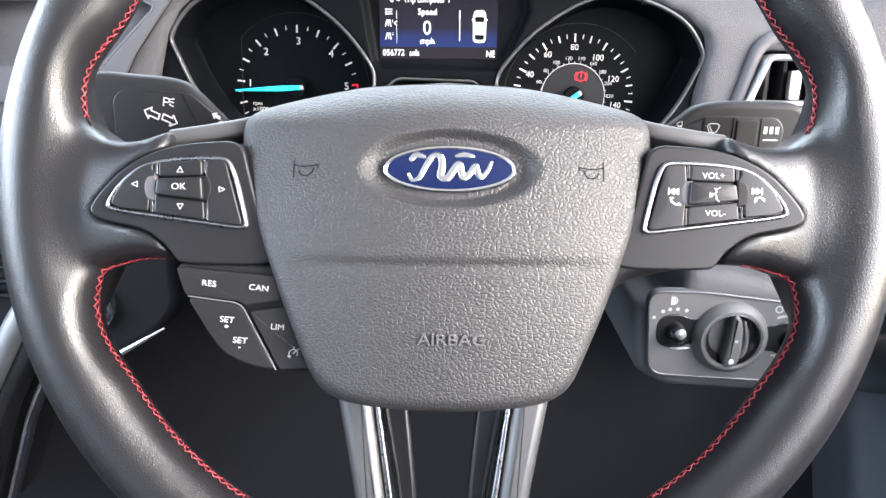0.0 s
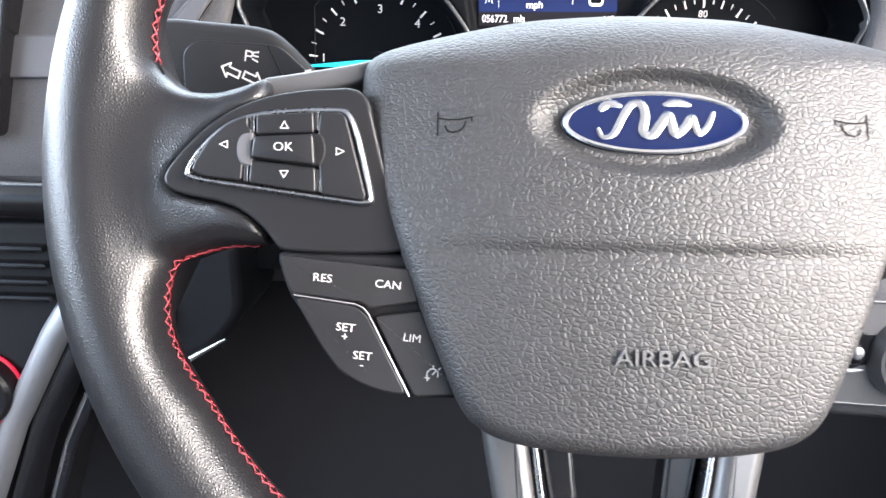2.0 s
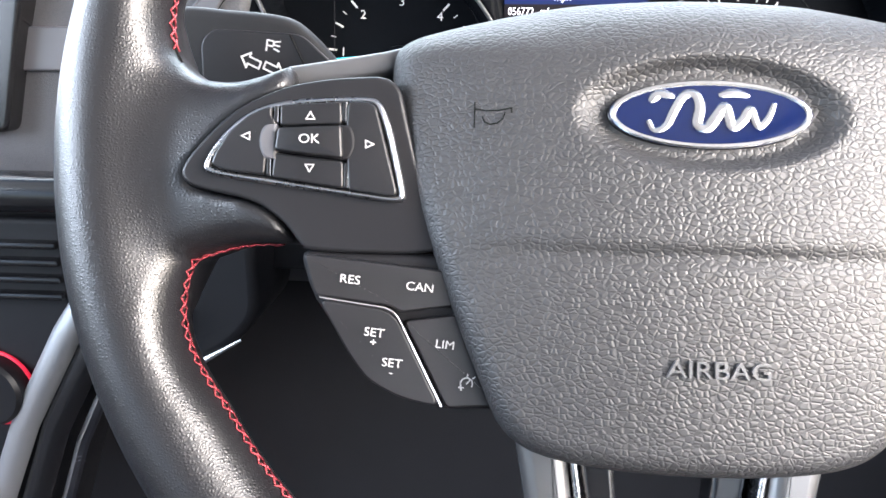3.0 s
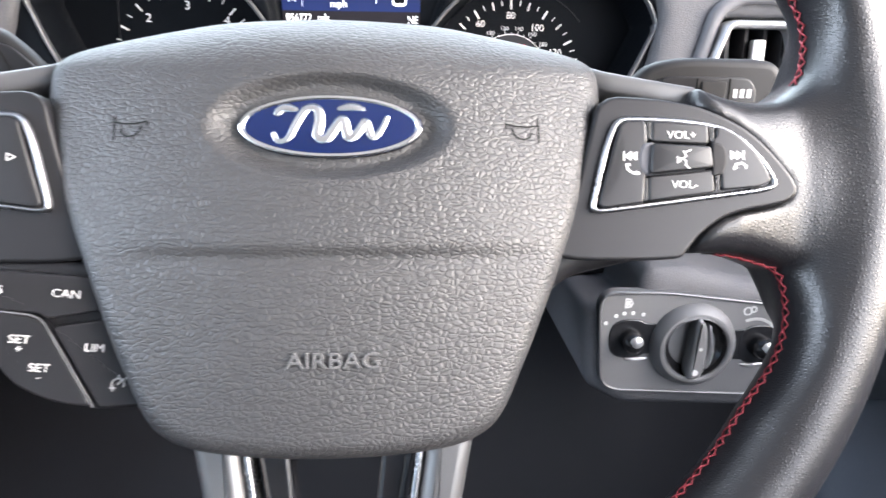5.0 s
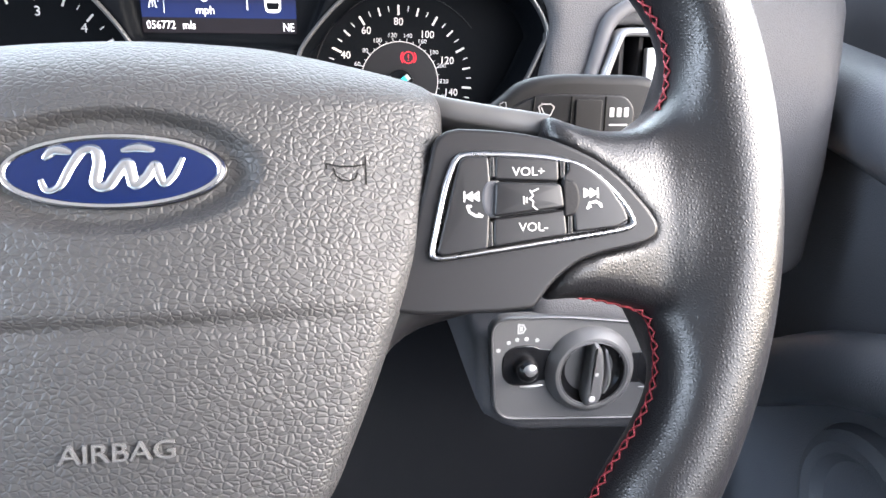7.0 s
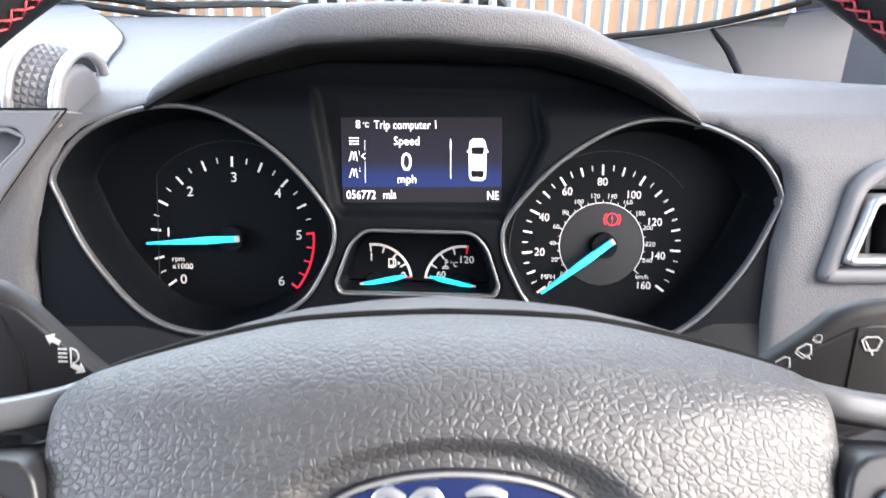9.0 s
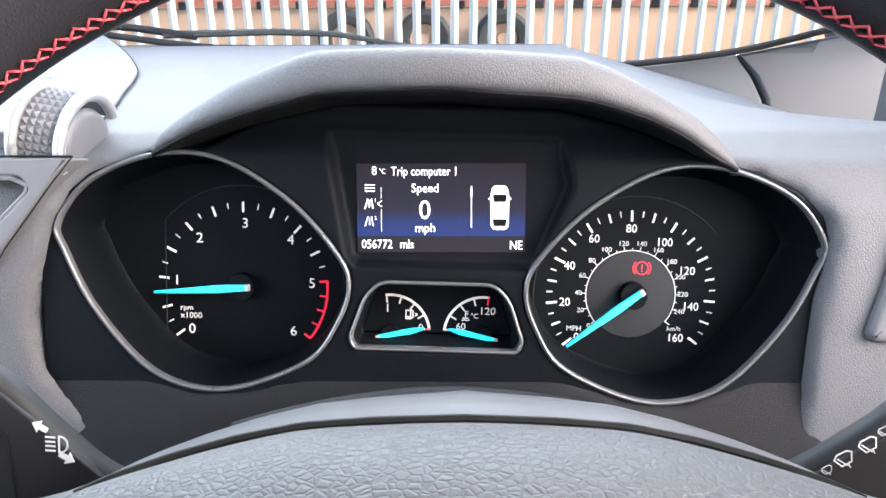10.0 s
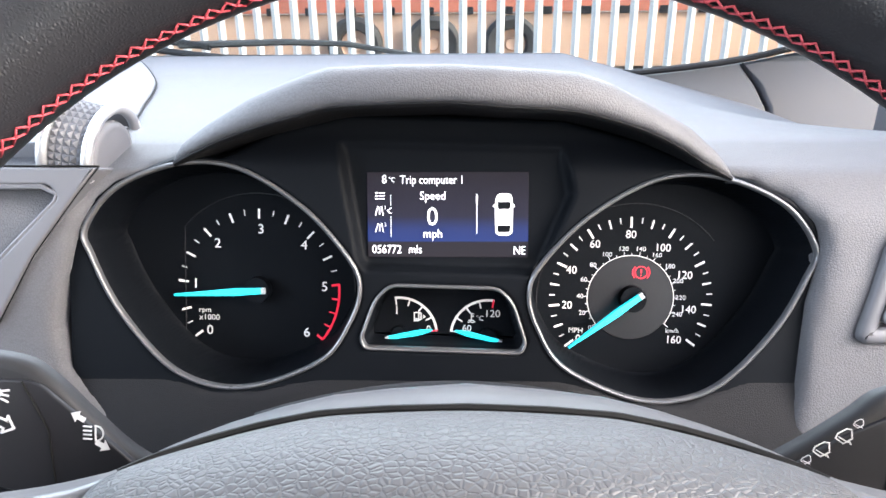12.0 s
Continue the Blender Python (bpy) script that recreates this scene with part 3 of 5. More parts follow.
BTN_MID = [(0.1166, 0.0049), (0.0985, 0.0058), (0.0978, -0.0036), (0.1175, -0.0015)]
BTN_LOW = [(0.1181, -0.0019), (0.0981, -0.0040), (0.0978, -0.0118), (0.1187, -0.0090)]

for side in (-1, 1):
    name = "switch_panel"
    panel = part(name, slab(name, chaikin(mirror([(x, y) for x, y in PANEL], side), 2), 0.0, 0.0178, SATIN, 0.0012), wheel, "satin black switch panel")
    well = slab("switch_well", chaikin(mirror(mirror(CHROME_LOOP, -1), side), 1), 0.012, 0.0184, GLOSS, 0.0004)
    part("switch_well", well, panel)
    part("chrome_frame", band("chrome_frame", chaikin(mirror(mirror(CHROME_LOOP, -1), side), 2), 0.0019, 0.0165, 0.0200, SATINCHROME, 0.0007), panel, "silver frame")
    for shape, top in ((BTN_OUT, 0.0212), (BTN_IN, 0.0212), (BTN_UP, 0.0212), (BTN_MID, 0.0238), (BTN_LOW, 0.0212)):
        pts = mirror(mirror(shape, -1), side)
        cx = sum(p[0] for p in pts) / len(pts)
        cy = sum(p[1] for p in pts) / len(pts)
        loop = corners(pts, 0.0012)
        bulge = 9 if shape is BTN_MID else 2
        part("button", slab("button", loop, 0.014, top, BUTTON, 0.0007, rise=lambda x, y, cx=cx, cy=cy: -bulge * ((x - cx) ** 2 + (y - cy) ** 2),
                            domed=True), panel, "black rocker button")
    # narrow ribs in the gaps, edged with bright metal
    for x, y0, y1 in ((0.0981, 0.0072, 0.0126), (0.1178, 0.0066, 0.0113), (0.0972, -0.0116, -0.0046), (0.1196, -0.0086, -0.0030)):
        q = corners([((x + a) * side, y) for a, y in ((-0.0006, y0), (0.0006, y0), (0.0006, y1), (-0.0006, y1))], 0.0003)
        rib = part("gap_rib", slab("gap_rib", q, 0.014, 0.0208, BUTTON, 0.0003), panel)
        part("rib_edge", tube("rib_edge", [Vector(((x - 0.0006) * side, y0, 0.0207)), Vector(((x - 0.0006) * side, y1, 0.0207))], 0.00012, CHROME, 5), rib)
    # finger recesses beside the middle button, the left one pale, the right one dark
    pale_at = 0.1200 if side < 0 else 0.0972
    for x, f in ((0.1200, 1), (0.0972, -1)):
        half = [Vector(((x + f * 0.0026 * math.cos(a)) * side, 0.0012 + 0.0050 * math.sin(a), 0)) for a in np.linspace(-math.pi / 2, math.pi / 2, 15)]
        half = half + [Vector(((x - f * 0.0026) * side, 0.0062, 0)), Vector(((x - f * 0.0026) * side, -0.0038, 0))]
        part("finger_groove", slab("finger_groove", half, 0.0150, 0.02145, PALE if x == pale_at else MATT, 0.0010), panel, "pale finger recess" if x == pale_at else "dark finger recess")


def icon(me, u, v, w, parent=wheel, turn=0.0, label="white printed symbol"):
    part("symbol", me, parent, label, pose(u, v, w, 0, 0, turn))


def tri(turn):
    a = [(0.0015 * math.cos(radians(turn + k)), 0.0013 * math.sin(radians(turn + k))) for k in (0, 125, 235, 0)]
    return strokes("symbol", [a], 0.00032, WHITE)


TOP, MID = 0.02122, 0.0239
icon(lettering("symbol", "OK", 0.0037, WHITE, wide=1.12), -0.1073, 0.0016, MID - 0.0001)
for u, v, turn in ((-0.1077, 0.0084, 90), (-0.1076, -0.0060, 270), (-0.1260, 0.0026, 180), (-0.0908, 0.0008, 0)):
    icon(tri(turn), u, v, TOP)
icon(lettering("symbol", "VOL+", 0.0034, WHITE, wide=1.08), 0.1080, 0.0084, TOP)
icon(lettering("symbol", "VOL-", 0.0034, WHITE, wide=1.08), 0.1090, -0.0067, TOP)
face = [[(-0.0004, 0.0026), (0.0004, 0.0012), (-0.0006, 0.0004), (0.0004, -0.0004), (0.0002, -0.0016), (0.0014, -0.0026)], [(-0.0014, 0.0006), (-0.0014, -0.0006)], [(-0.0022, 0.0009), (-0.0022, -0.0009)], [(0.0004, 0.0024), (0.0018, 0.0030)]]
icon(strokes("symbol", face, 0.0004, WHITE), 0.1080, 0.0006, MID - 0.0001)


def skip(s):
    return strokes("symbol", [[(-0.0018 * s, 0.0011), (-0.0018 * s, -0.0011), (0, 0), (-0.0018 * s, 0.0011)], [(0, 0.0011), (0, -0.0011), (0.0017 * s, 0), (0, 0.0011)],
                              [(-0.0009 * s, 0.0004), (-0.0012 * s, -0.0004)], [(0.0006 * s, 0.0004), (0.0006 * s, -0.0004)], [(0.0021 * s, 0.0012), (0.0021 * s, -0.0012)]], 0.0005, WHITE)


def handset(s):
    return strokes("symbol", [[(-0.0019 * s, 0.0009), (-0.0014 * s, -0.0006), (0.0002 * s, -0.0016), (0.0018 * s, -0.0018)], [(-0.0019 * s, 0.0010), (-0.0010 * s, 0.0010)], [(0.0012 * s, -0.0012), (0.0020 * s, -0.0017)]], 0.0007, WHITE)


icon(skip(-1), 0.0922, 0.0020, TOP)
icon(handset(1), 0.0928, -0.0016, TOP)
icon(skip(1), 0.1253, 0.0024, TOP)
icon(strokes("symbol", [[(-0.0020, -0.0010), (-0.0014, 0.0004), (0.0004, 0.0008), (0.0018, 0.0000)], [(-0.0020, -0.0009), (-0.0012, -0.0005)], [(0.0014, 0.0002), (0.0019, -0.0006)]], 0.0007, WHITE), 0.1264, -0.0008, TOP)

# speed-control switches below the left spoke
def switch(points, low, top, radius=0.002, rise=None, mat=BUTTON):
    return slab("switch", corners(points, radius), low, top, mat, 0.0006, rise)


carrier = [(-0.1115, -0.0295), (-0.060, -0.0300), (-0.045, -0.0735), (-0.0700, -0.0745), (-0.0905, -0.0665), (-0.1005, -0.052), (-0.1075, -0.042)]
block = part("switch_block", slab("switch_block", corners(carrier, 0.004), -0.004, 0.0165, MATT, 0.002), wheel, "speed control switch cluster")
slope = lambda x, y: 0.0 - (x + 0.095) * 0.16
part("switch", switch([(-0.1075, -0.0306), (-0.1055, -0.0376), (-0.1040, -0.0420), (-0.0830, -0.0447), (-0.0806, -0.0464), (-0.0640, -0.0440), (-0.0669, -0.0346)], 0.010, 0.0235, 0.0015, slope), block)
part("switch", switch([(-0.1032, -0.0431), (-0.0848, -0.0456), (-0.0812, -0.0484), (-0.0690, -0.0727), (-0.0760, -0.0716), (-0.0818, -0.0697), (-0.0895, -0.0652), (-0.0949, -0.0577)], 0.010, 0.0235, 0.003, slope), block)
part("switch", switch([(-0.0796, -0.0488), (-0.0648, -0.0468), (-0.0510, -0.0728), (-0.0672, -0.0732)], 0.010, 0.0232, 0.0015, slope), block)
edge = [Vector((-0.1032, -0.0426, 0.0238)), Vector((-0.0850, -0.0451, 0.0220)), Vector((-0.0826, -0.0462, 0.0217)), Vector((-0.0810, -0.0480, 0.0215)), Vector((-0.0685, -0.0728, 0.0194))]
part("silver_edge", tube("silver_edge", edge, 0.00042, CHROME, 6), block, "thin silver edge line")
for body, u, v, w in (("RES", -0.0946, -0.0374, 0.0236), ("CAN", -0.0753, -0.0392, 0.0205), ("SET", -0.0876, -0.0521, 0.0225), ("+", -0.0878, -0.0549, 0.0225), ("SET", -0.0825, -0.0606, 0.0217), ("-", -0.0827, -0.0632, 0.0217), ("LIM", -0.0679, -0.0553, 0.0191)):
    me = lettering("symbol", body, 0.0034 if len(body) > 1 else 0.0032, WHITE, 0.00008, 1.10)
    part("symbol", me, wheel, "white printed lettering", pose(u, v, w + 0.0005, 0, 9, -6))
dialmark = [arc(0, 0, 0.0017, -20, 200), [(0, 0), (0.0009, 0.0012)], [(-0.0021, -0.0012), (-0.0008, -0.0012)], [(-0.0017, -0.0004), (-0.0013, -0.0020)], [(0.0016, 0.0016), (0.0022, 0.0022)], [(0, 0.0020), (0, 0.0027)]]
part("symbol", strokes("symbol", dialmark, 0.00036, WHITE), wheel, "white speed control symbol", pose(-0.0616, -0.0662, 0.0186, 0, 9, -6))

# twin lower spoke
for side, mat, text in ((-1, BAR, "grey painted spoke bar"), (1, BAR, "grey painted spoke bar")):
    bar = [(0.0482, -0.078), (0.0322, -0.078), (0.0252, -0.130), (0.0218, -0.160), (0.0350, -0.160), (0.0388, -0.130)]
    spoke = part("lower_spoke", slab("lower_spoke", corners(mirror(mirror(bar, -1), side), 0.004), -0.022, 0.002, mat, 0.0045, sharp=70), wheel, text)
    strip = corners(mirror(mirror([(0.0316, -0.078), (0.0298, -0.078), (0.0220, -0.130), (0.0182, -0.158), (0.0214, -0.158), (0.0248, -0.130)], -1), side), 0.0006)
    part("bright_strip", slab("bright_strip", strip, -0.012, 0.0002, SATINCHROME, 0.0008), spoke, "bright chrome strip")
    web = [(0.029, -0.078), (0.0170, -0.078), (0.0118, -0.128), (0.010, -0.158), (0.0165, -0.158), (0.0205, -0.128)]
    part("spoke_web", slab("spoke_web", corners(mirror(mirror(web, -1), side), 0.003), -0.016, -0.006, GLOSS, 0.002), spoke)


# ---- dashboard, in the car's own frame ----
TACH = [(-0.1985, 1.099), (-0.1810, 1.1205), (-0.1475, 1.1330), (-0.1150, 1.1305), (-0.0815, 1.1096), (-0.0585, 1.0830), (-0.0533, 1.0670), (-0.0590, 1.0490), (-0.0740, 1.0290), (-0.1080, 1.0150), (-0.1350, 1.0148), (-0.1590, 1.0268), (-0.1825, 1.0560), (-0.1955, 1.0840)]
ARCH_IN = [(-0.1481, 1.1316), (-0.1335, 1.1368), (-0.1145, 1.1429), (-0.0926, 1.1484), (-0.074, 1.1523), (-0.0592, 1.1552), (-0.0226, 1.1562), (-0.005, 1.1563), (0.017, 1.1547), (0.0373, 1.1538), (0.0543, 1.1522), (0.0802, 1.146), (0.1011, 1.138), (0.1158, 1.1304), (0.1333, 1.1235)]
ARCH_OUT = [(-0.153, 1.1335), (-0.1411, 1.1436), (-0.126, 1.1513), (-0.1, 1.1625), (-0.0828, 1.168), (-0.0694, 1.1719), (-0.0600, 1.1741), (-0.0282, 1.1742), (-0.0052, 1.174), (0.0319, 1.1722), (0.0488, 1.1714), (0.0642, 1.1675), (0.0843, 1.159), (0.1066, 1.1491), (0.1224, 1.1386), (0.1406, 1.1230)]
CAVITY = [(-0.1990, 1.100), (-0.181, 1.1210), (-0.1475, 1.1335), (-0.1250, 1.1325), (-0.100, 1.146), (-0.06, 1.155), (0.05, 1.152), (0.09, 1.141), (0.115, 1.130), (0.128, 1.1245), (0.1450, 1.1205), (0.1625, 1.1130), (0.1760, 1.101), (0.1785, 1.091), (0.1765, 1.078), (0.1730, 1.062), (0.1710, 1.041), (0.1690, 1.012), (0.1650, 0.990), (0.150, 0.930),
          (-0.140, 0.930), (-0.172, 0.988), (-0.200, 1.014), (-0.2085, 1.0254), (-0.2114, 1.0516), (-0.2075, 1.070), (-0.2016, 1.090)]
PROFILE = [(0.515, 0.930), (0.505, 1.000), (0.503, 1.070), (0.505, 1.105), (0.516, 1.127), (0.545, 1.144), (0.600, 1.162), (0.80, 1.217), (1.04, 1.275), (1.04, 1.150), (0.65, 0.93), (0.57, 0.90)]


def dash_field(x, y, z):
    fall = 0.28 * np.maximum(x - 0.12, 0) * np.clip((y - 0.55) / 0.2, 0, 1)
    d = prism(sd_poly(y, z + fall, PROFILE), x, -0.90, 0.378, 0.03)
    # the switch block stands with the column, not with the tipped upper dash
    ty, tz, c, q = y - 0.54, z - 1.0774, math.cos(radians(2.35)), math.sin(radians(2.35))
    by, bz = 0.54 + ty * c + tz * q, 1.0774 - ty * q + tz * c
    block = prism(sd_poly(x, bz, [(0.1360, 0.937), (0.150, 0.944), (0.178, 0.943), (0.226, 0.932), (0.233, 0.922), (0.236, 0.882), (0.152, 0.886), (0.1400, 0.893)]) - 0.0140, by, 0.4245, 0.60, 0.010)
    d = smin(d, block, 0.006)
    vent = prism(sd_poly(x, z, [(0.204, 1.052), (0.217, 1.090), (0.262, 1.090), (0.275, 1.050)]), y, 0.40, 0.56, 0.004)
    d = smax(d, -vent, 0.004)
    hole = prism(sd_poly(x, z, CAVITY), y, 0.38, 0.59, 0.004)
    return smax(d, -hole, 0.008)


dashboard = thing("dashboard", DASHBOARD, "grey grained vinyl dashboard with a hooded instrument binnacle", "dashboard")
part("dash_body", net("dash_body", dash_field, (-0.70, 0.41, 0.85), (0.395, 1.06, 1.30), 0.0048, DASH), dashboard, "pale grey grained soft-touch vinyl")


def hood_field(x, y, z):
    """The hood over the dials; its lip runs back to the bezels at both ends."""
    back = 0.052 * np.minimum(1.3, np.abs(x + 0.008) / 0.14) ** 2
    yy = y - back
    outer = sd_poly(x, z - 0.15 * (yy - 0.466), ARCH_OUT + [(0.1406, 1.09), (-0.153, 1.09)])
    d = prism(outer, yy, 0.452, 0.72, 0.008)
    hole = prism(sd_poly(x, z - 0.03 * (yy - 0.452), ARCH_IN + [(0.1333, 1.05), (-0.1481, 1.05)]), yy, 0.40, 0.58, 0.002)
    return smax(smax(d, -hole, 0.007), 1.1302 - 0.0330 * (x + 0.148) - z, 0.002)


hood = net("hood", hood_field, (-0.165, 0.440, 1.105), (0.152, 0.66, 1.205), 0.0024, DASH)
part("hood", hood, dashboard, "grained vinyl hood over the dials")


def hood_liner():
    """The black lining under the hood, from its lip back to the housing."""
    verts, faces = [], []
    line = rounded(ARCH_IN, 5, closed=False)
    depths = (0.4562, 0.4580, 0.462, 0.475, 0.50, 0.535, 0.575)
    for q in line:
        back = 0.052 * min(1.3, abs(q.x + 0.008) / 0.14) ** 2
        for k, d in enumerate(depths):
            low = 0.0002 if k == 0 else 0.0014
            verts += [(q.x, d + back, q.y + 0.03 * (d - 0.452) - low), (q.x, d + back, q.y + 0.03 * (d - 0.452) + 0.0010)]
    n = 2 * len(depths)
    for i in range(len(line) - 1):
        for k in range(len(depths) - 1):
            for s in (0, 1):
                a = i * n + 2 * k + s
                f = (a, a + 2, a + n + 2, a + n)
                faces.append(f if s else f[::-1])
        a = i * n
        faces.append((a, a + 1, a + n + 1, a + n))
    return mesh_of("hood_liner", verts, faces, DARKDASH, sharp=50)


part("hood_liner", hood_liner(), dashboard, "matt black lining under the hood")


def cowl_field(x, y, z):
    """The dark lower surround between the dials and the steering column."""
    lean = y - 0.22 * (z - 1.03)
    d = prism(sd_poly(x, z, [(-0.222, 1.095), (-0.22, 0.90), (0.18, 0.90), (0.185, 1.10)]), lean, 0.514, 0.60, 0.006)
    c, q = math.cos(radians(1.6)), math.sin(radians(1.6))
    turn = lambda a, b: ((a + 0.011) * c - (b - 1.0574) * q, (a + 0.011) * q + (b - 1.0574) * c)
    lx, ly = turn(x, z)
    ring = [turn(a, b) for a, b in TACH]
    flat = np.minimum(sd_poly(lx, ly, ring), sd_poly(-lx, ly, ring))
    flat = np.minimum(flat, sd_poly(lx, ly, [(-0.075, -0.0235), (0.075, -0.0235), (0.19, 0.035), (0.19, 0.2), (-0.19, 0.2), (-0.19, 0.035)]))
    hole = prism(flat - 0.0008, y, 0.40, 0.65, 0.002)
    return smax(d, -hole, 0.004)


part("lower_cowl", net("lower_cowl", cowl_field, (-0.228, 0.47, 0.93), (0.19, 0.62, 1.115), 0.004, DARKDASH), dashboard, "black grained lower surround")
# knee panel and dark footwell
part("knee_panel", box("knee_panel", (0.95, 0.012, 0.42), MATT, 0.004, 2, pose(-0.13, 0.60, 0.74, -18)), dashboard, "matt black knee panel")

# ---- instruments ----
cluster = thing("instrument_cluster", DIALS, "instrument cluster with two large dials and a lit trip computer screen", "instrument cluster")
to_dials = DIALS.inverted() @ DASHBOARD


def local(points, y):
    return [(lambda q: (q.x, q.y))(to_dials @ Vector((x, y, z))) for x, z in points]


TACH_L = local(TACH, 0.51)
SPEED_L = [(-x, y) for x, y in TACH_L][::-1]
MINI = [(-0.0285, 0.0120), (0.0285, 0.0120), (0.0365, 0.0040), (0.0440, -0.0175), (0.0410, -0.0235), (-0.0410, -0.0235), (-0.0440, -0.0175), (-0.0365, 0.0040)]
tach_loop, speed_loop, mini_loop = rounded(TACH_L, 8), rounded(SPEED_L, 8), corners(MINI, 0.006)
flat2 = lambda loop: [(v.x, v.y) for v in loop]


def housing():
    xs, ys = np.arange(-0.196, 0.1965, 0.0015), np.arange(-0.05, 0.118, 0.0015)
    x, y = np.meshgrid(xs, ys, indexing="ij")
    z = np.full(x.shape, 0.0385)
    step = lambda d, w: np.clip(-d / w, 0, 1) ** 2 * (3 - 2 * np.clip(-d / w, 0, 1))
    screen = [(-0.058, 0.085), (-0.046, 0.022), (-0.041, 0.0175), (0.046, 0.0175), (0.051, 0.022), (0.066, 0.060), (0.060, 0.085)]
    z -= 0.0085 * step(sd_poly(x, y, screen), 0.004)
    z -= 0.0085 * step(sd_poly(x, y, [(-0.3, 0.07), (0.3, 0.07), (0.3, 0.2), (-0.3, 0.2)]), 0.02) * (1 - step(sd_poly(x, y, screen), 0.004))
    for loop in (tach_loop, speed_loop):
        z -= (z - 0.001) * step(sd_poly(x, y, flat2(loop)[::2]), 0.006)
    z -= (z - 0.017) * step(sd_poly(x, y, flat2(mini_loop)), 0.004)
    rim = sd_poly(x, y, local(CAVITY, 0.515))
    z -= np.clip(rim - 0.001, 0, 0.02) * 4.0 * np.clip((y - 0.052) / 0.01, 0, 1)
    verts = np.stack([x, y, z], -1).reshape(-1, 3)
    n = len(ys)
    inside = rim < 0.010
    faces = [(i * n + j, (i + 1) * n + j, (i + 1) * n + j + 1, i * n + j + 1) for i in range(len(xs) - 1) for j in range(n - 1) if inside[i, j] and inside[i + 1, j + 1]]
    return mesh_of("housing", verts, faces, DIALBLACK, sharp=0)


part("housing", housing(), cluster, "matt black moulded housing")
HUBX = 0.107


def printed(name, lines, width, mat, parent, z):
    part(name, strokes(name, lines, width, mat, 0.00008), parent, "", pose(0, 0, z))


def number(body, size, x, y, z, parent, mat=PRINT, wide=1.05):
    part("numeral", lettering("numeral", body, size, mat, 0.00004, wide), parent, "", pose(x, y, z))


def polar(cx, r, a):
    return (cx + r * math.cos(radians(a)), r * math.sin(radians(a)))


def dial(name, loop, cx, label):
    face = [Vector((v.x, v.y, 0)) for v in inset(loop, 0.0062)]
    d = part(name, slab(name, face, -0.002, 0.0016, DIALBLACK, 0.0004), cluster, label)
    ringl = [Vector((v.x, v.y, 0)) for v in loop]
    part("bezel", band("bezel", ringl, 0.0022, 0.0365, 0.0403, BEZEL, 0.0008), d, "satin silver bezel ring")
    well = [Vector((cx + r * math.cos(a), r * math.sin(a), 0)) for r in (0.0555,) for a in np.linspace(0, 2 * math.pi, 73)[:-1]]
    part("dial_ring", tube("dial_ring", [Vector((v.x, v.y, 0.0018)) for v in well if abs(v.x) < 0.15], 0.0003, MATT, 5), d)
    return d


def pointer(parent, cx, cy, a, tip, tail, width, z):
    c, s = math.cos(radians(a)), math.sin(radians(a))
    pts = [(-tail, -width * 0.75), (0.012, -width), (tip, -width * 0.28), (tip, width * 0.28), (0.012, width), (-tail, width * 0.75)]
    loop = [Vector((cx + x * c - y * s, cy + x * s + y * c, 0)) for x, y in pts]
    n = part("needle", slab("needle", loop, z, z + 0.0022, NEEDLE, 0.0006), parent, "glowing pale blue needle")
    part("hub", lathe("hub", [(0.0, z - 0.001), (width * 3.4, z - 0.001), (width * 3.6, z - 0.004), (width * 3.6, 0.0012)], DIALBLACK, 40), parent, "black needle hub", pose(cx, cy, 0))
    loop2 = [Vector((cx + x * c - y * s, cy + x * s + y * c, 0)) for x, y in ((-tail - 0.0012, -width * 0.8), (-tail + 0.001, -width * 0.9), (-tail + 0.001, width * 0.9), (-tail - 0.0012, width * 0.8))]
    part("needle_cap", slab("needle_cap", loop2, z, z + 0.0024, NEEDLEGREY, 0.0004), n)


Z = 0.00165
tach = dial("tachometer", tach_loop, -HUBX, "rev counter dial, black with white numerals")
rev = lambda v: 217 - 42.33 * v
for k in range(25):
    v = k / 4
    if v in (0, 0.5, 1, 1.5, 2, 2.5, 3, 3.5, 4, 4.5):
        printed("tick", [[polar(-HUBX, 0.0415, rev(v)), polar(-HUBX, 0.0462, rev(v))]], 0.0012, PRINT, tach, Z)
    elif v < 5:
        printed("tick", [[polar(-HUBX, 0.0435, rev(v)), polar(-HUBX, 0.0462, rev(v))]], 0.0006, PRINT, tach, Z)
    elif v < 6:
        printed("tick", [[polar(-HUBX, 0.0425, rev(v)), polar(-HUBX, 0.0455, rev(v))]], 0.0009, REDPRINT, tach, Z)
printed("red_zone", [arc(-HUBX, 0, 0.0462, rev(5), rev(6), 24), [polar(-HUBX, 0.0425, rev(5)), polar(-HUBX, 0.0462, rev(5))], [polar(-HUBX, 0.0425, rev(6)), polar(-HUBX, 0.0462, rev(6))]], 0.0013, REDPRINT, tach, Z)
for v, x, y in ((0, -0.1357, -0.0244), (1, -0.1437, 0.0026), (2, -0.1308, 0.0262), (3, -0.1059, 0.0349), (4, -0.0811, 0.0265), (5, -0.0693, 0.0028), (6, -0.0794, -0.0241)):
    number(str(v), 0.0077, x, y, Z, tach)
number("rpm", 0.0042, -HUBX - 0.0315, -0.0125, Z, tach)
number("x1000", 0.0046, -HUBX - 0.029, -0.0168, Z, tach)
pointer(tach, -HUBX, 0.0006, 184.3, 0.046, 0.0045, 0.0021, 0.0085)

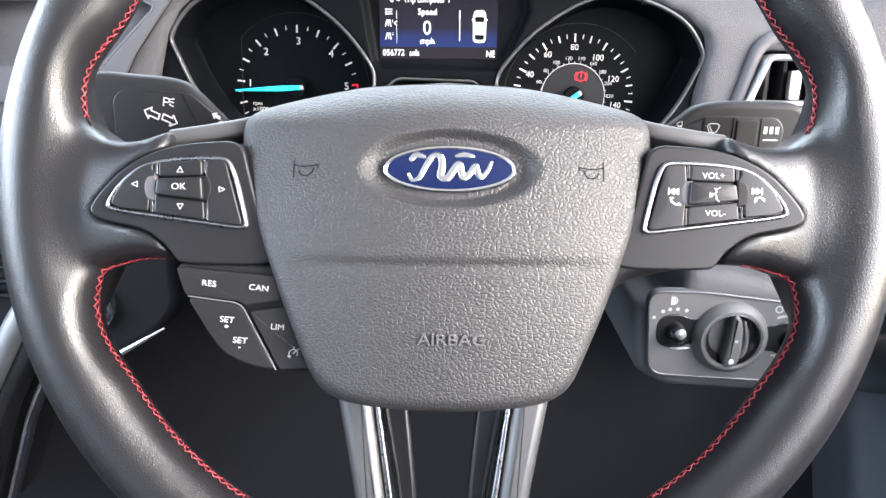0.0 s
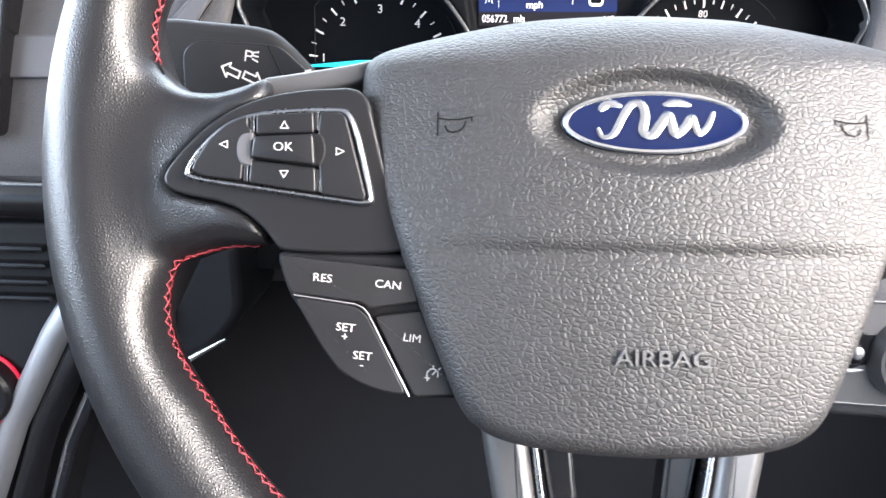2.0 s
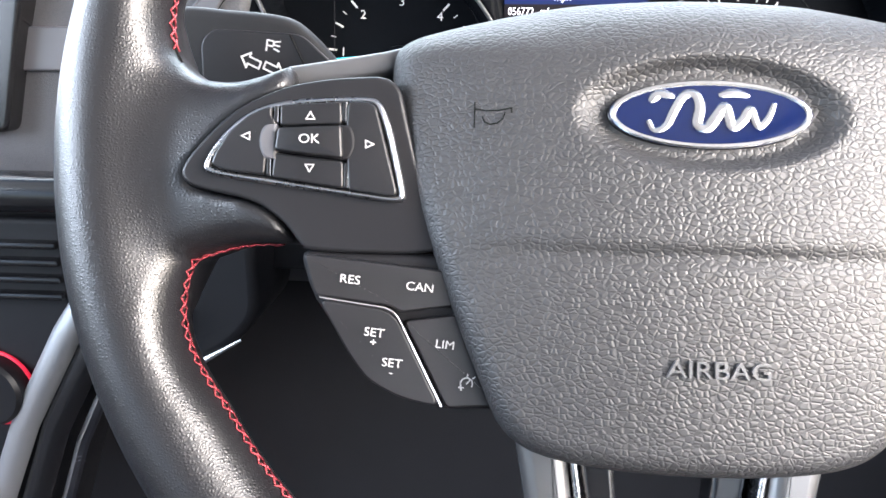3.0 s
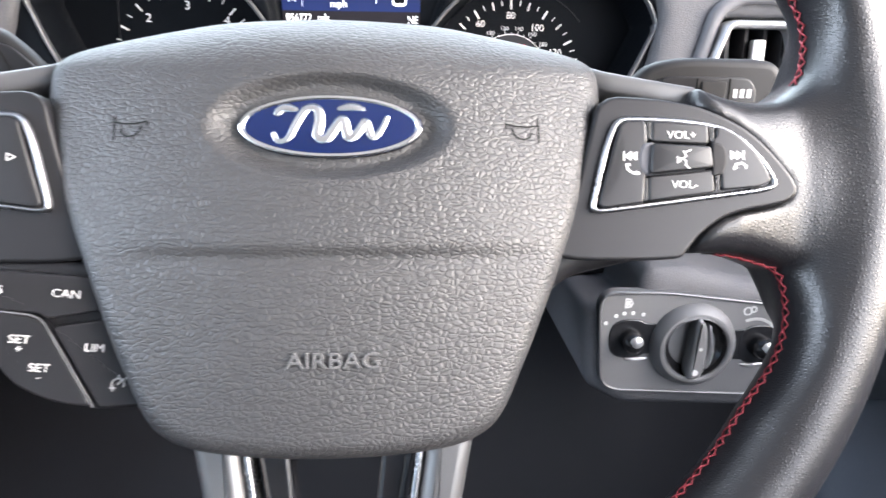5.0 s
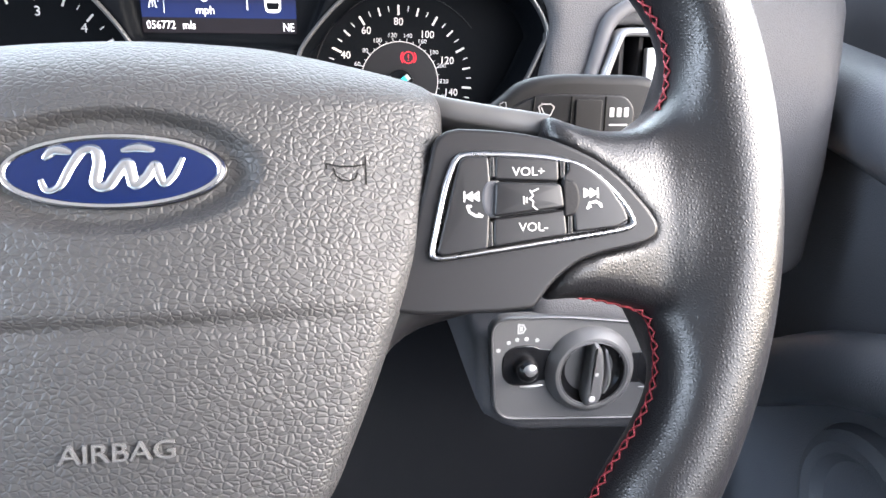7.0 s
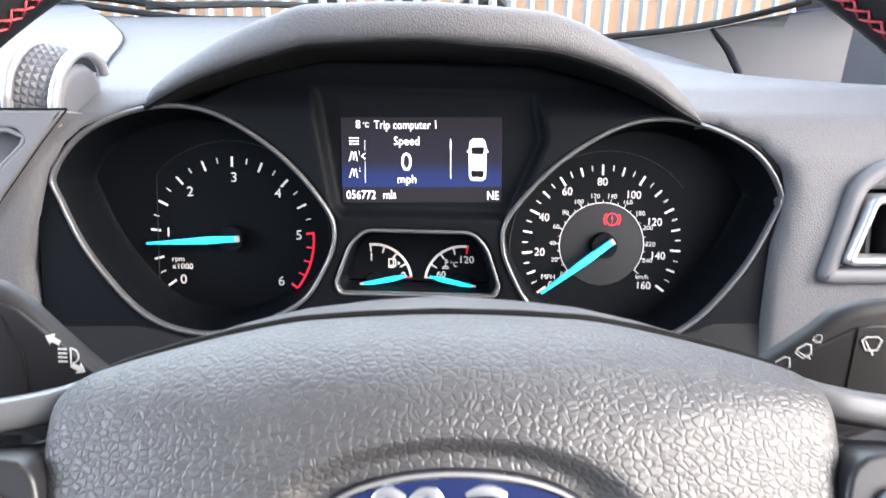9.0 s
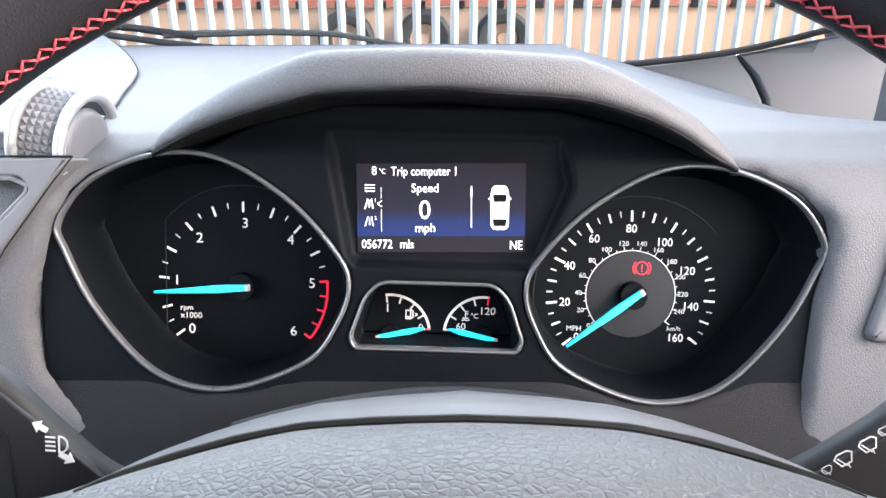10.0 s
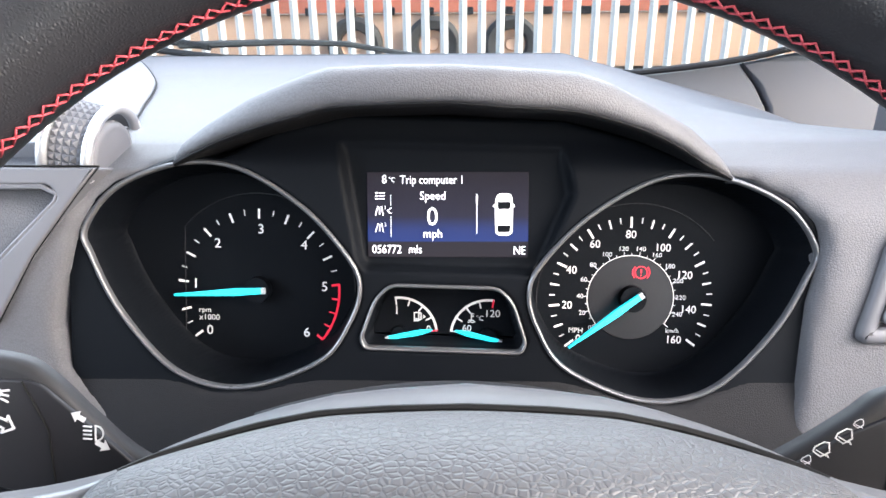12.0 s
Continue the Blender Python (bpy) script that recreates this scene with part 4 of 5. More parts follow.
speed = dial("speedometer", speed_loop, HUBX, "miles per hour speedometer dial, black with white numerals")
mph = lambda v: 219 - 1.5875 * v
SPX, SPY = 0.1046, 0.0018


def on_speed(r, a):
    return (SPX + r * math.cos(radians(a)), SPY + r * math.sin(radians(a)))


for v in range(0, 165, 5):
    if v % 20 == 0 or v % 10 == 0:
        printed("tick", [[on_speed(0.0412 if v % 20 else 0.0405, mph(v)), on_speed(0.0455, mph(v))]], 0.0010 if v % 20 else 0.0012, PRINT, speed, Z)
    else:
        printed("tick", [[on_speed(0.0428, mph(v)), on_speed(0.0455, mph(v))]], 0.0006, PRINT, speed, Z)
for v, x, y in ((0, 0.0762, -0.0226), (20, 0.0691, -0.0034), (40, 0.0709, 0.0167), (60, 0.0834, 0.0318), (80, 0.1032, 0.0378), (100, 0.1213, 0.0308), (120, 0.1343, 0.0156), (140, 0.1375, -0.0040), (160, 0.1302, -0.0216)):
    number(str(v), 0.0063, x, y, Z, speed, wide=0.96)
kmh = lambda v: 219 - 1.5875 * v / 1.609
for v in range(0, 241, 20):
    x, y = on_speed(0.0283, kmh(v))
    number(str(v), 0.0037, x, y, Z, speed, PRINTDIM)
for v in range(0, 250, 10):
    printed("tick", [[on_speed(0.0243, kmh(v)), on_speed(0.0265 if v % 20 == 0 else 0.0255, kmh(v))]], 0.0004, PRINTDIM, speed, Z)
printed("speed_ring", [[on_speed(0.0243, 219 - 4.25 * k) for k in range(61)], [on_speed(0.0243, -36), on_speed(0.0272, -36)]], 0.0004, PRINT, speed, Z)
number("MPH", 0.0040, 0.0747, -0.0178, Z, speed)
number("km/h", 0.0036, 0.1292, -0.0164, Z, speed, PRINTDIM)
inner = [Vector((SPX + 0.0236 * math.cos(a), SPY + 0.0236 * math.sin(a), 0)) for a in np.linspace(0, 2 * math.pi, 65)[:-1]]
part("dial_plate", slab("dial_plate", inner, 0.001, 0.0021, SATIN, 0.0002), speed, "raised dark grey centre plate")
bx, by = 0.1098, 0.0167
printed("brake_warning", [arc(bx, by, 0.0034, 0, 360, 28), arc(bx, by, 0.0047, 140, 220, 8), arc(bx, by, 0.0047, -40, 40, 8), [(bx, by + 0.0017), (bx, by - 0.0003)], [(bx, by - 0.0016), (bx, by - 0.0018)]], 0.0005, REDLAMP, speed, 0.0023)
pointer(speed, SPX + 0.0006, SPY, 218.2, 0.0450, 0.0045, 0.0021, 0.0085)

mini = part("fuel_and_temperature_gauge", slab("fuel_and_temperature_gauge", inset(mini_loop, 0.0045), 0.014, 0.0178, DIALBLACK, 0.0003), cluster, "small twin gauge for fuel and temperature")
part("bezel", band("bezel", mini_loop, 0.0017, 0.034, 0.0402, BEZEL, 0.0007), mini, "satin silver bezel frame")
ZM = 0.0179
for s in (-1, 1):
    cx = s * 0.0243 - 0.0001
    a0, a1 = (97, 8) if s < 0 else (83, 172)
    printed("scale", [arc(cx, -0.0195, 0.0205, a0, a1, 20)], 0.0013, PRINT, mini, ZM)
    for k in range(5):
        a = a0 + (a1 - a0) * k / 4
        lines = [[(cx + r * math.cos(radians(a)), -0.0195 + r * math.sin(radians(a))) for r in (0.0168, 0.0208)]]
        printed("tick", lines, 0.0008, REDPRINT if (s < 0 and k == 4) or (s > 0 and k == 0) else PRINT, mini, ZM + 0.0001)
    pointer(mini, cx, -0.0195, 12 if s < 0 else 168, 0.0185, 0.0065, 0.0014, 0.021)
number("1", 0.0062, -0.0262, -0.0062, ZM, mini)
number("0", 0.0050, -0.0085, -0.0160, ZM, mini)
number("60", 0.0050, 0.0125, -0.0150, ZM, mini)
number("120", 0.0056, 0.0262, -0.0065, ZM, mini)
printed("fuel_pump", [[(-0.0165, -0.0115), (-0.0165, -0.0070), (-0.0140, -0.0070), (-0.0140, -0.0115), (-0.0165, -0.0115)], [(-0.0163, -0.0105), (-0.0142, -0.0105)], [(-0.0163, -0.0113), (-0.0142, -0.0113)], [(-0.0140, -0.0108), (-0.0128, -0.0108), (-0.0128, -0.0075), (-0.0136, -0.0068)], [(-0.0115, -0.0085), (-0.0106, -0.0092), (-0.0115, -0.0099)]], 0.0006, PRINT, mini, ZM)
printed("thermometer", [[(0.0148, -0.0100), (0.0148, -0.0066)], [(0.0148, -0.0068), (0.0160, -0.0068)], [(0.0148, -0.0080), (0.0160, -0.0080)], [(0.0130, -0.0116), (0.0144, -0.0112), (0.0156, -0.0116), (0.0168, -0.0112)], [(0.0134, -0.0104), (0.0162, -0.0104)]], 0.0005, PRINT, mini, ZM)
number("°C", 0.0038, 0.0195, -0.0092, ZM, mini)


# trip computer screen
def screen_material():
    m = bpy.data.materials.new("lit_screen")
    m.use_nodes = True
    nodes, links = m.node_tree.nodes, m.node_tree.links
    b = nodes["Principled BSDF"]
    b.inputs["Base Color"].default_value = (0.01, 0.01, 0.012, 1)
    b.inputs["Roughness"].default_value = 0.15
    b.inputs["Specular IOR Level"].default_value = 0.03
    co = nodes.new("ShaderNodeTexCoord")
    sep = nodes.new("ShaderNodeSeparateXYZ")
    ramp = nodes.new("ShaderNodeValToRGB")
    mr = nodes.new("ShaderNodeMapRange")
    mr.inputs["From Min"].default_value, mr.inputs["From Max"].default_value = -0.0225, 0.0225
    links.new(co.outputs["Object"], sep.inputs["Vector"])
    links.new(sep.outputs["Y"], mr.inputs["Value"])
    links.new(mr.outputs["Result"], ramp.inputs["Fac"])
    el = ramp.color_ramp.elements
    el[0].position, el[0].color = 0.0, (0.012, 0.008, 0.010, 1)
    el[1].position, el[1].color = 1.0, (0.012, 0.008, 0.010, 1)
    for p, c in ((0.185, (0.012, 0.008, 0.010)), (0.195, (0.010, 0.035, 0.19)), (0.34, (0.012, 0.03, 0.15)), (0.48, (0.012, 0.010, 0.025))):
        e = el.new(p)
        e.color = (*c, 1)
    links.new(ramp.outputs["Color"], b.inputs["Emission Color"])
    b.inputs["Emission Strength"].default_value = 0.17
    return m


LIT = surface("screen_white", (0.8, 0.8, 0.8), 0.4, glow=(0.95, 0.95, 1.0), glow_power=0.07)
LITDIM = surface("screen_grey", (0.5, 0.5, 0.5), 0.4, glow=(0.6, 0.65, 0.75), glow_power=0.075)
SX, SY, SZ = 0.0006, 0.0478, 0.0305
screen = part("trip_screen", slab("trip_screen", corners([(-0.042, -0.0222), (0.042, -0.0222), (0.042, 0.0222), (-0.042, 0.0222)], 0.0005), -0.001, 0.0, screen_material(), 0.0002), cluster,
              "lit blue trip computer screen", pose(SX, SY, SZ, 0, 0, 1.6))


def shown(body, size, x, y, wide=0.86, align="CENTER", mat=LIT):
    part("readout", lettering("readout", body, size, mat, 0.00003, wide, align), screen, "", pose(x, y, 0.0001))


shown("8", 0.0062, -0.0330, 0.0184)
shown("°C", 0.0036, -0.0290, 0.0182)
shown("Trip computer 1", 0.0062, -0.0081, 0.0181, 0.80)
shown("Speed", 0.0062, -0.0078, 0.0098, 0.92)
shown("0", 0.0135, -0.0080, -0.0013, 0.92)
shown("mph", 0.0062, -0.0078, -0.0100, 0.95)
shown("056772", 0.0062, -0.0398, -0.0182, 0.84, "LEFT")
shown("mls", 0.0062, -0.0206, -0.0182, 0.84, "LEFT")
shown("NE", 0.0064, 0.0375, -0.0188, 0.80)
for y, w in ((0.0115, 0.0), (0.0100, 0.0), (0.0085, 0.0)):
    part("readout", strokes("readout", [[(-0.0358, y), (-0.0330, y)]], 0.0005, LIT), screen, "", pose(0, 0, 0))
    part("readout", strokes("readout", [[(-0.0374, y), (-0.0368, y)]], 0.0008, LIT), screen)
for y, n, mat in ((0.0022, "1", LIT), (-0.0066, "2", LITDIM)):
    part("readout", strokes("readout", [[(-0.0378, y - 0.0022), (-0.0364, y + 0.0022)], [(-0.0338, y - 0.0022), (-0.0346, y + 0.0022)], [(-0.0356, y - 0.0016), (-0.0356, y + 0.0016)]], 0.0006, mat), screen)
    shown(n, 0.0028, -0.0326, y + 0.0016, mat=mat)
part("readout", strokes("readout", [[(-0.0296, 0.0036), (-0.0316, 0.0022), (-0.0296, 0.0008)]], 0.0005, LIT), screen)
part("readout", strokes("readout", [[(-0.0297, 0.0105), (-0.0297, 0.0050)], [(-0.0297, -0.0006), (-0.0297, -0.0115)]], 0.0003, LITDIM), screen)
part("readout", strokes("readout", [[(0.0152, 0.0108), (0.0152, -0.0095)]], 0.0005, LITDIM), screen)
part("readout", strokes("readout", [[(0.0152, 0.0095), (0.0152, 0.0060)]], 0.0008, LIT), screen)
# small picture of a car seen from above
carpic = part("car_outline", slab("car_outline", corners([(0.0249, -0.0108), (0.0337, -0.0108), (0.0340, 0.0060), (0.0330, 0.0112), (0.0256, 0.0112), (0.0246, 0.0060)], 0.0030), 0.0, 0.0001, LIT, 0.00002), screen, "white car outline")
part("car_roof", slab("car_roof", corners([(0.0266, -0.0044), (0.0320, -0.0044), (0.0320, 0.0022), (0.0266, 0.0022)], 0.001), 0.0, 0.0002, LITDIM, 0.00002), carpic, "grey roof")
for zs in ((0.0030, 0.0068), (-0.0090, -0.0054)):
    part("car_window", slab("car_window", corners([(0.0262, zs[0]), (0.0324, zs[0]), (0.0329, zs[1]), (0.0257, zs[1])], 0.0008), 0.0, 0.0002, DIALBLACK, 0.00002), carpic)
for sx in (-1, 1):
    part("car_side", slab("car_side", corners([(0.0293 + sx * 0.0034, -0.0046), (0.0293 + sx * 0.0039, -0.0046), (0.0293 + sx * 0.0039, 0.0030), (0.0293 + sx * 0.0034, 0.0022)], 0.0002), 0.0, 0.0002, DIALBLACK, 0.00002), carpic)
    part("car_mirror", slab("car_mirror", corners([(0.0293 + sx * 0.0046, 0.0042), (0.0293 + sx * 0.0057, 0.0040), (0.0293 + sx * 0.0055, 0.0052), (0.0293 + sx * 0.0046, 0.0056)], 0.0003), 0.0, 0.0001, LIT, 0.00002), carpic)


# ---- column and stalks ----
column = thing("steering_column", CAR, "black plastic steering column shroud behind the wheel", "steering column")


def shroud(x, y, z):
    top = 1.0722 - 0.36 * (y - 0.36) - 2.2 * np.abs(x + 0.003) ** 1.9
    d = np.maximum(np.abs(x) - 0.062, np.maximum(z - top, 0.955 + 0.25 * np.maximum(y - 0.36, 0) - z))
    return smax(d, np.abs(y - 0.422) - 0.078, 0.006)


part("shroud", net("shroud", shroud, (-0.07, 0.322, 0.94), (0.07, 0.507, 1.090), 0.0030, DARKDASH), column, "black grained plastic shroud")


PLASTIC = surface("grained_black_plastic", (0.009, 0.009, 0.010), 0.52, grain="fine", grain_scale=1800, depth=0.00008, bump=0.3, spec=0.2)
STALK_L = [(-0.180, 1.052), (-0.1895, 1.060), (-0.1885, 1.071), (-0.1815, 1.0812), (-0.160, 1.0805), (-0.138, 1.0780), (-0.1275, 1.0715), (-0.116, 1.0595), (-0.101, 1.0460), (-0.075, 1.034), (-0.048, 1.022),
           (-0.046, 1.002), (-0.075, 1.006), (-0.105, 1.016), (-0.130, 1.027), (-0.155, 1.039)]
STALK_R = [(0.172, 1.040), (0.1845, 1.0480), (0.1855, 1.0600), (0.1800, 1.0680), (0.160, 1.0692), (0.140, 1.0690), (0.1270, 1.0660), (0.118, 1.0590), (0.100, 1.0470), (0.075, 1.034), (0.048, 1.022),
           (0.046, 1.002), (0.075, 1.004), (0.105, 1.012), (0.130, 1.020), (0.152, 1.029)]


def stalk(name, label, outline, y):
    """A flat, well-rounded paddle that faces the driver."""
    st = thing(name, CAR @ pose(0, y - 0.004, 0, 90), label, "stalk")
    loop = rounded(outline, 5)
    part("paddle", slab("paddle", loop, -0.006, 0.0, PLASTIC, 0.0035, sharp=60), st, "black grained plastic paddle")
    return st


def arrow(s, f=1.0):
    return [[(0.0042 * s * f, 0), (0.0012 * s * f, 0.0030 * f), (0.0012 * s * f, 0.0014 * f), (-0.0036 * s * f, 0.0014 * f), (-0.0036 * s * f, -0.0014 * f), (0.0012 * s * f, -0.0014 * f), (0.0012 * s * f, -0.0030 * f), (0.0042 * s * f, 0)]]


def mark(lines, x, z, st, width=0.0006, turn=0.0, label="white printed symbol"):
    part("symbol", strokes("symbol", lines, width, WHITE), st, label, pose(x, z, 0.0011, 0, 0, turn))


stalk_l = stalk("indicator_stalk", "black indicator stalk with white light symbols", STALK_L, 0.364)
part("inset_panel", slab("inset_panel", corners([(-0.1725, 1.044), (-0.1715, 1.0690), (-0.166, 1.0735), (-0.131, 1.0715), (-0.110, 1.0520), (-0.098, 1.041), (-0.104, 1.024), (-0.135, 1.034)], 0.004), -0.004, 0.0009, SATIN, 0.0007), stalk_l, "smooth black inset")
part("divider", tube("divider", [Vector((-0.1355, 1.0715, 0.001)), Vector((-0.1285, 1.0560, 0.001)), Vector((-0.1275, 1.032, 0.001))], 0.0004, GROOVE, 5), stalk_l)
mark(arrow(-1), -0.1515, 1.0612, stalk_l, 0.0007, -25, "white turn arrow")
mark(arrow(1), -0.1430, 1.0583, stalk_l, 0.0007, -25, "white turn arrow")
mark([[(-0.002, -0.0018), (-0.002, 0.0022), (0.0002, 0.0022), (0.0008, 0.0012), (0.0002, 0.0002), (-0.002, 0.0002)], [(0.001, 0.002), (0.003, 0.0026)], [(0.001, 0.0008), (0.003, 0.0008)], [(0.001, -0.0006), (0.003, -0.0012)]], -0.1430, 1.0668, stalk_l, 0.0006, -12, "white parking lamp symbol")
lamp = [arc(0.001, 0, 0.0030, -90, 90, 10) + [(0.001, 0.0030), (0.001, -0.0030)]] + [[(-0.0006, y), (-0.0036, y)] for y in (0.0025, 0.0008, -0.0008, -0.0025)]
mark([[(x * 0.8, y * 0.8) for x, y in l] for l in lamp], -0.1146, 1.0552, stalk_l, 0.0005, -4, "white high beam symbol")
for x, z, s in ((-0.1187, 1.0603, -1), (-0.1121, 1.0512, 1)):
    part("symbol", slab("symbol", [Vector((a * s, b, 0)) for a, b in ((0.0026, 0), (0.0002, 0.0020), (0.0002, 0.0008), (-0.0022, 0.0008), (-0.0022, -0.0008), (0.0002, -0.0008), (0.0002, -0.0020))], 0.0, 0.0002, WHITE, 0.00002), stalk_l, "white turn arrow", pose(x, z, 0.001, 0, 0, -30))
stalk_r = stalk("wiper_stalk", "black wiper stalk with white wiper symbols", STALK_R, 0.370)
part("inset_panel", slab("inset_panel", corners([(0.1720, 1.036), (0.1740, 1.0560), (0.1700, 1.0615), (0.1340, 1.0620), (0.1150, 1.0530), (0.095, 1.040), (0.100, 1.018), (0.140, 1.028)], 0.004), -0.004, 0.0009, SATIN, 0.0007), stalk_r, "smooth black inset")
for x0, x1 in ((0.1325, 0.1300), (0.1475, 0.1468), (0.1615, 0.1618)):
    part("divider", tube("divider", [Vector((x0, 1.0612, 0.001)), Vector((x1, 1.034, 0.001))], 0.0004, GROOVE, 5), stalk_r)
part("bar_panel", slab("bar_panel", corners([(0.1490, 1.0450), (0.1600, 1.0450), (0.1600, 1.0600), (0.1490, 1.0600)], 0.001), 0.0, 0.0016, PLASTIC, 0.0005), stalk_r, "black rocker")
wip = [[(-0.0032, 0.0018), (-0.0018, 0.0030), (0.0018, 0.0030), (0.0032, 0.0018), (0.0018, -0.0014), (-0.0018, -0.0014), (-0.0032, 0.0018)], [(0, -0.002), (-0.002, 0.0016)], [(0.0005, -0.003), (0.0005, -0.0016)]]
for x, z, f in ((0.1372, 1.0552, 1.0), (0.1162, 1.0530, 0.85), (0.1097, 1.0487, 0.85), (0.1050, 1.0455, 0.5), (0.1200, 1.0573, 0.5)):
    part("symbol", strokes("symbol", wip, 0.00042, WHITE), stalk_r, "white wiper symbol", pose(x, z, 0.0011, 0, 0, 0 if x > 0.13 else 30) @ Matrix.Scale(f, 4))
for dx in (-0.0030, 0, 0.0030):
    mark([[(dx, -0.0006), (dx, 0.0016)]], 0.1672, 1.0545, stalk_r, 0.0018, 0, "white washer drops")
for x, z in ((0.1545, 1.0475), (0.1545, 1.0458), (0.1672, 1.0500)):
    mark([[(-0.0035, 0), (0.0035, 0)]], x, z, stalk_r, 0.0007)

# ---- headlight switch ----
FRONT = CAR @ pose(0, 0.4245, 0, 90)
lights = thing("headlight_switch", FRONT, "rotary headlight switch with two thumb dimmers in a silver-edged plate", "switch")
plate = corners([(0.1336, 0.8850), (0.2390, 0.8796), (0.2376, 0.9362), (0.1680, 0.9446), (0.1293, 0.9448)], 0.012)
GREY = surface("dark_grey_plastic", (0.082, 0.082, 0.085), 0.42, grain="fine", grain_scale=1500, depth=0.0001)
part("plate", slab("plate", plate, -0.004, 0.002, GREY, 0.001), lights, "dark grey switch plate")
part("edge_frame", band("edge_frame", plate, 0.0016, -0.002, 0.0034, BEZEL, 0.0006), lights, "satin silver edge")
knob = part("knob", lathe("knob", [(0.0176, 0.0), (0.0178, 0.0062), (0.0190, 0.0072), (0.0205, 0.0070), (0.0238, 0.0034), (0.0248, 0.0)], GREY, 64), lights, "round grey knob with a wide bevelled rim", pose(0.1852, 0.9128, 0.002))
part("knob_face", lathe("knob_face", [(0.0, -0.0010), (0.0120, -0.0010), (0.0170, 0.0026), (0.0177, 0.0056)], GLOSS, 48), knob, "dark hollow face")
grip = part("grip", slab("grip", rounded([(-0.0046, -0.0165), (0.0018, -0.0172), (0.0050, -0.0120), (0.0056, 0.0), (0.0044, 0.0120), (0.0014, 0.0172), (-0.0020, 0.0165), (-0.0034, 0.0)], 5), -0.002, 0.0098, GREY, 0.0026), knob, "raised satin grip bar")
part("ridge", slab("ridge", rounded([(0.0064, -0.0125), (0.0096, -0.0100), (0.0108, -0.0020), (0.0080, 0.0110), (0.0062, 0.0128), (0.0082, 0.0)], 5), -0.002, 0.0060, SILVER, 0.0012), knob, "bright curved ridge beside the grip")
part("ring", tube("ring", [Vector((0.0180 * math.cos(a), 0.0180 * math.sin(a), 0.0066)) for a in np.linspace(0, 2 * math.pi, 49)[:-1]], 0.0005, BEZEL, 6, closed=True), knob, "satin silver ring")
part("marker", lathe("marker", [(0.0, 0.0005), (0.0016, 0.0005), (0.0019, 0.0)], WHITE, 20), grip, "white marker", pose(-0.0008, -0.0132, 0.0098))
part("marker", lathe("marker", [(0.0, 0.0004), (0.0009, 0.0004), (0.0011, 0.0)], WHITE, 16), grip, "white marker", pose(0.0010, 0.0010, 0.0098))
for x, z, way in ((0.1488, 0.9164, 1), (0.2236, 0.9122, -1)):
    hollow = corners([(x - 0.0118, z - 0.0118), (x + 0.0118, z - 0.0118), (x + 0.0118, z + 0.0118), (x - 0.0118, z + 0.0118)], 0.0112)
    d = part("dimmer", slab("dimmer", hollow, 0.0, 0.0026, GLOSS, 0.0008), lights, "black bowl of a thumb dimmer")
    part("dimmer_bridge", slab("dimmer_bridge", corners([(x, z - 0.0100), (x + way * 0.0150, z - 0.0090), (x + way * 0.0150, z + 0.0090), (x, z + 0.0100)], 0.002), 0.0, 0.0024, GLOSS, 0.0006), d)
    part("dimmer_wheel", lathe("dimmer_wheel", [(0.0, 0.0105), (0.0030, 0.0100), (0.0052, 0.0080), (0.0064, 0.0040), (0.0066, 0.0)], GLOSS, 32), d, "gloss black thumbwheel", pose(x + 0.0010, z - 0.0006, 0.002))
    # the glint on the black thumbwheel is modelled as a small silver cap
    part("glint_cap", lathe("glint_cap", [(0.0, 0.0018), (0.0026, 0.0012), (0.0038, 0.0)], SILVER, 24), d, "silver cap that stands for the glint on the thumbwheel", pose(x + 0.0014, z + 0.0012, 0.0112))
    lip = [Vector((x + 0.004 * way + a, z - 0.0126 + 0.0006 * abs(a) / 0.006, 0.0024)) for a in np.linspace(-0.0055, 0.0075, 7)]
    part("lip", tube("lip", lip, 0.0011, SILVER, 8, taper=lambda t: 0.35 + 0.65 * math.sin(math.pi * t)), d, "bright tapering lip")
for k, (x, z) in enumerate(((0.1350, 0.9258), (0.1404, 0.9300), (0.1448, 0.9315), (0.1498, 0.9317), (0.1556, 0.9308))):
    part("mark", lathe("mark", [(0.0, 0.0003), (0.0011, 0.0003), (0.0012, 0.0)], WHITE, 12), lights, "", pose(x, z, 0.0020))
part("symbol", strokes("symbol", [[(0.1452, 0.9352), (0.1452, 0.9402), (0.1478, 0.9398), (0.1490, 0.9377), (0.1478, 0.9356), (0.1452, 0.9352)], [(0.1463, 0.9366), (0.1463, 0.9388)], [(0.1472, 0.9368), (0.1472, 0.9386)]], 0.0009, WHITE), lights, "white headlamp symbol", pose(0, 0, 0.0022))
part("symbol", strokes("symbol", [arc(0.2205, 0.9140, 0.0138, 40, 112, 12)], 0.0017, WHITE), lights, "white dimmer scale", pose(0, 0, 0.0022))
part("symbol", strokes("symbol", [arc(0.2150, 0.9325, 0.0022, 0, 360, 12), arc(0.2182, 0.9335, 0.0016, 0, 360, 12)], 0.0009, WHITE), lights, "white lamp symbol", pose(0, 0, 0.0022))
for x, z, r in ((0.2020, 0.9222, 0.0021), (0.1978, 0.9292, 0.0017)):
    part("mark", lathe("mark", [(0.0, 0.0003), (r * 0.9, 0.0003), (r, 0.0)], WHITE, 16), lights, "", pose(x, z, 0.0062))

# ---- side vents ----
VL = [(0.2040, 1.0520), (0.2170, 1.0880), (0.2600, 1.0880), (0.2720, 1.0520)]


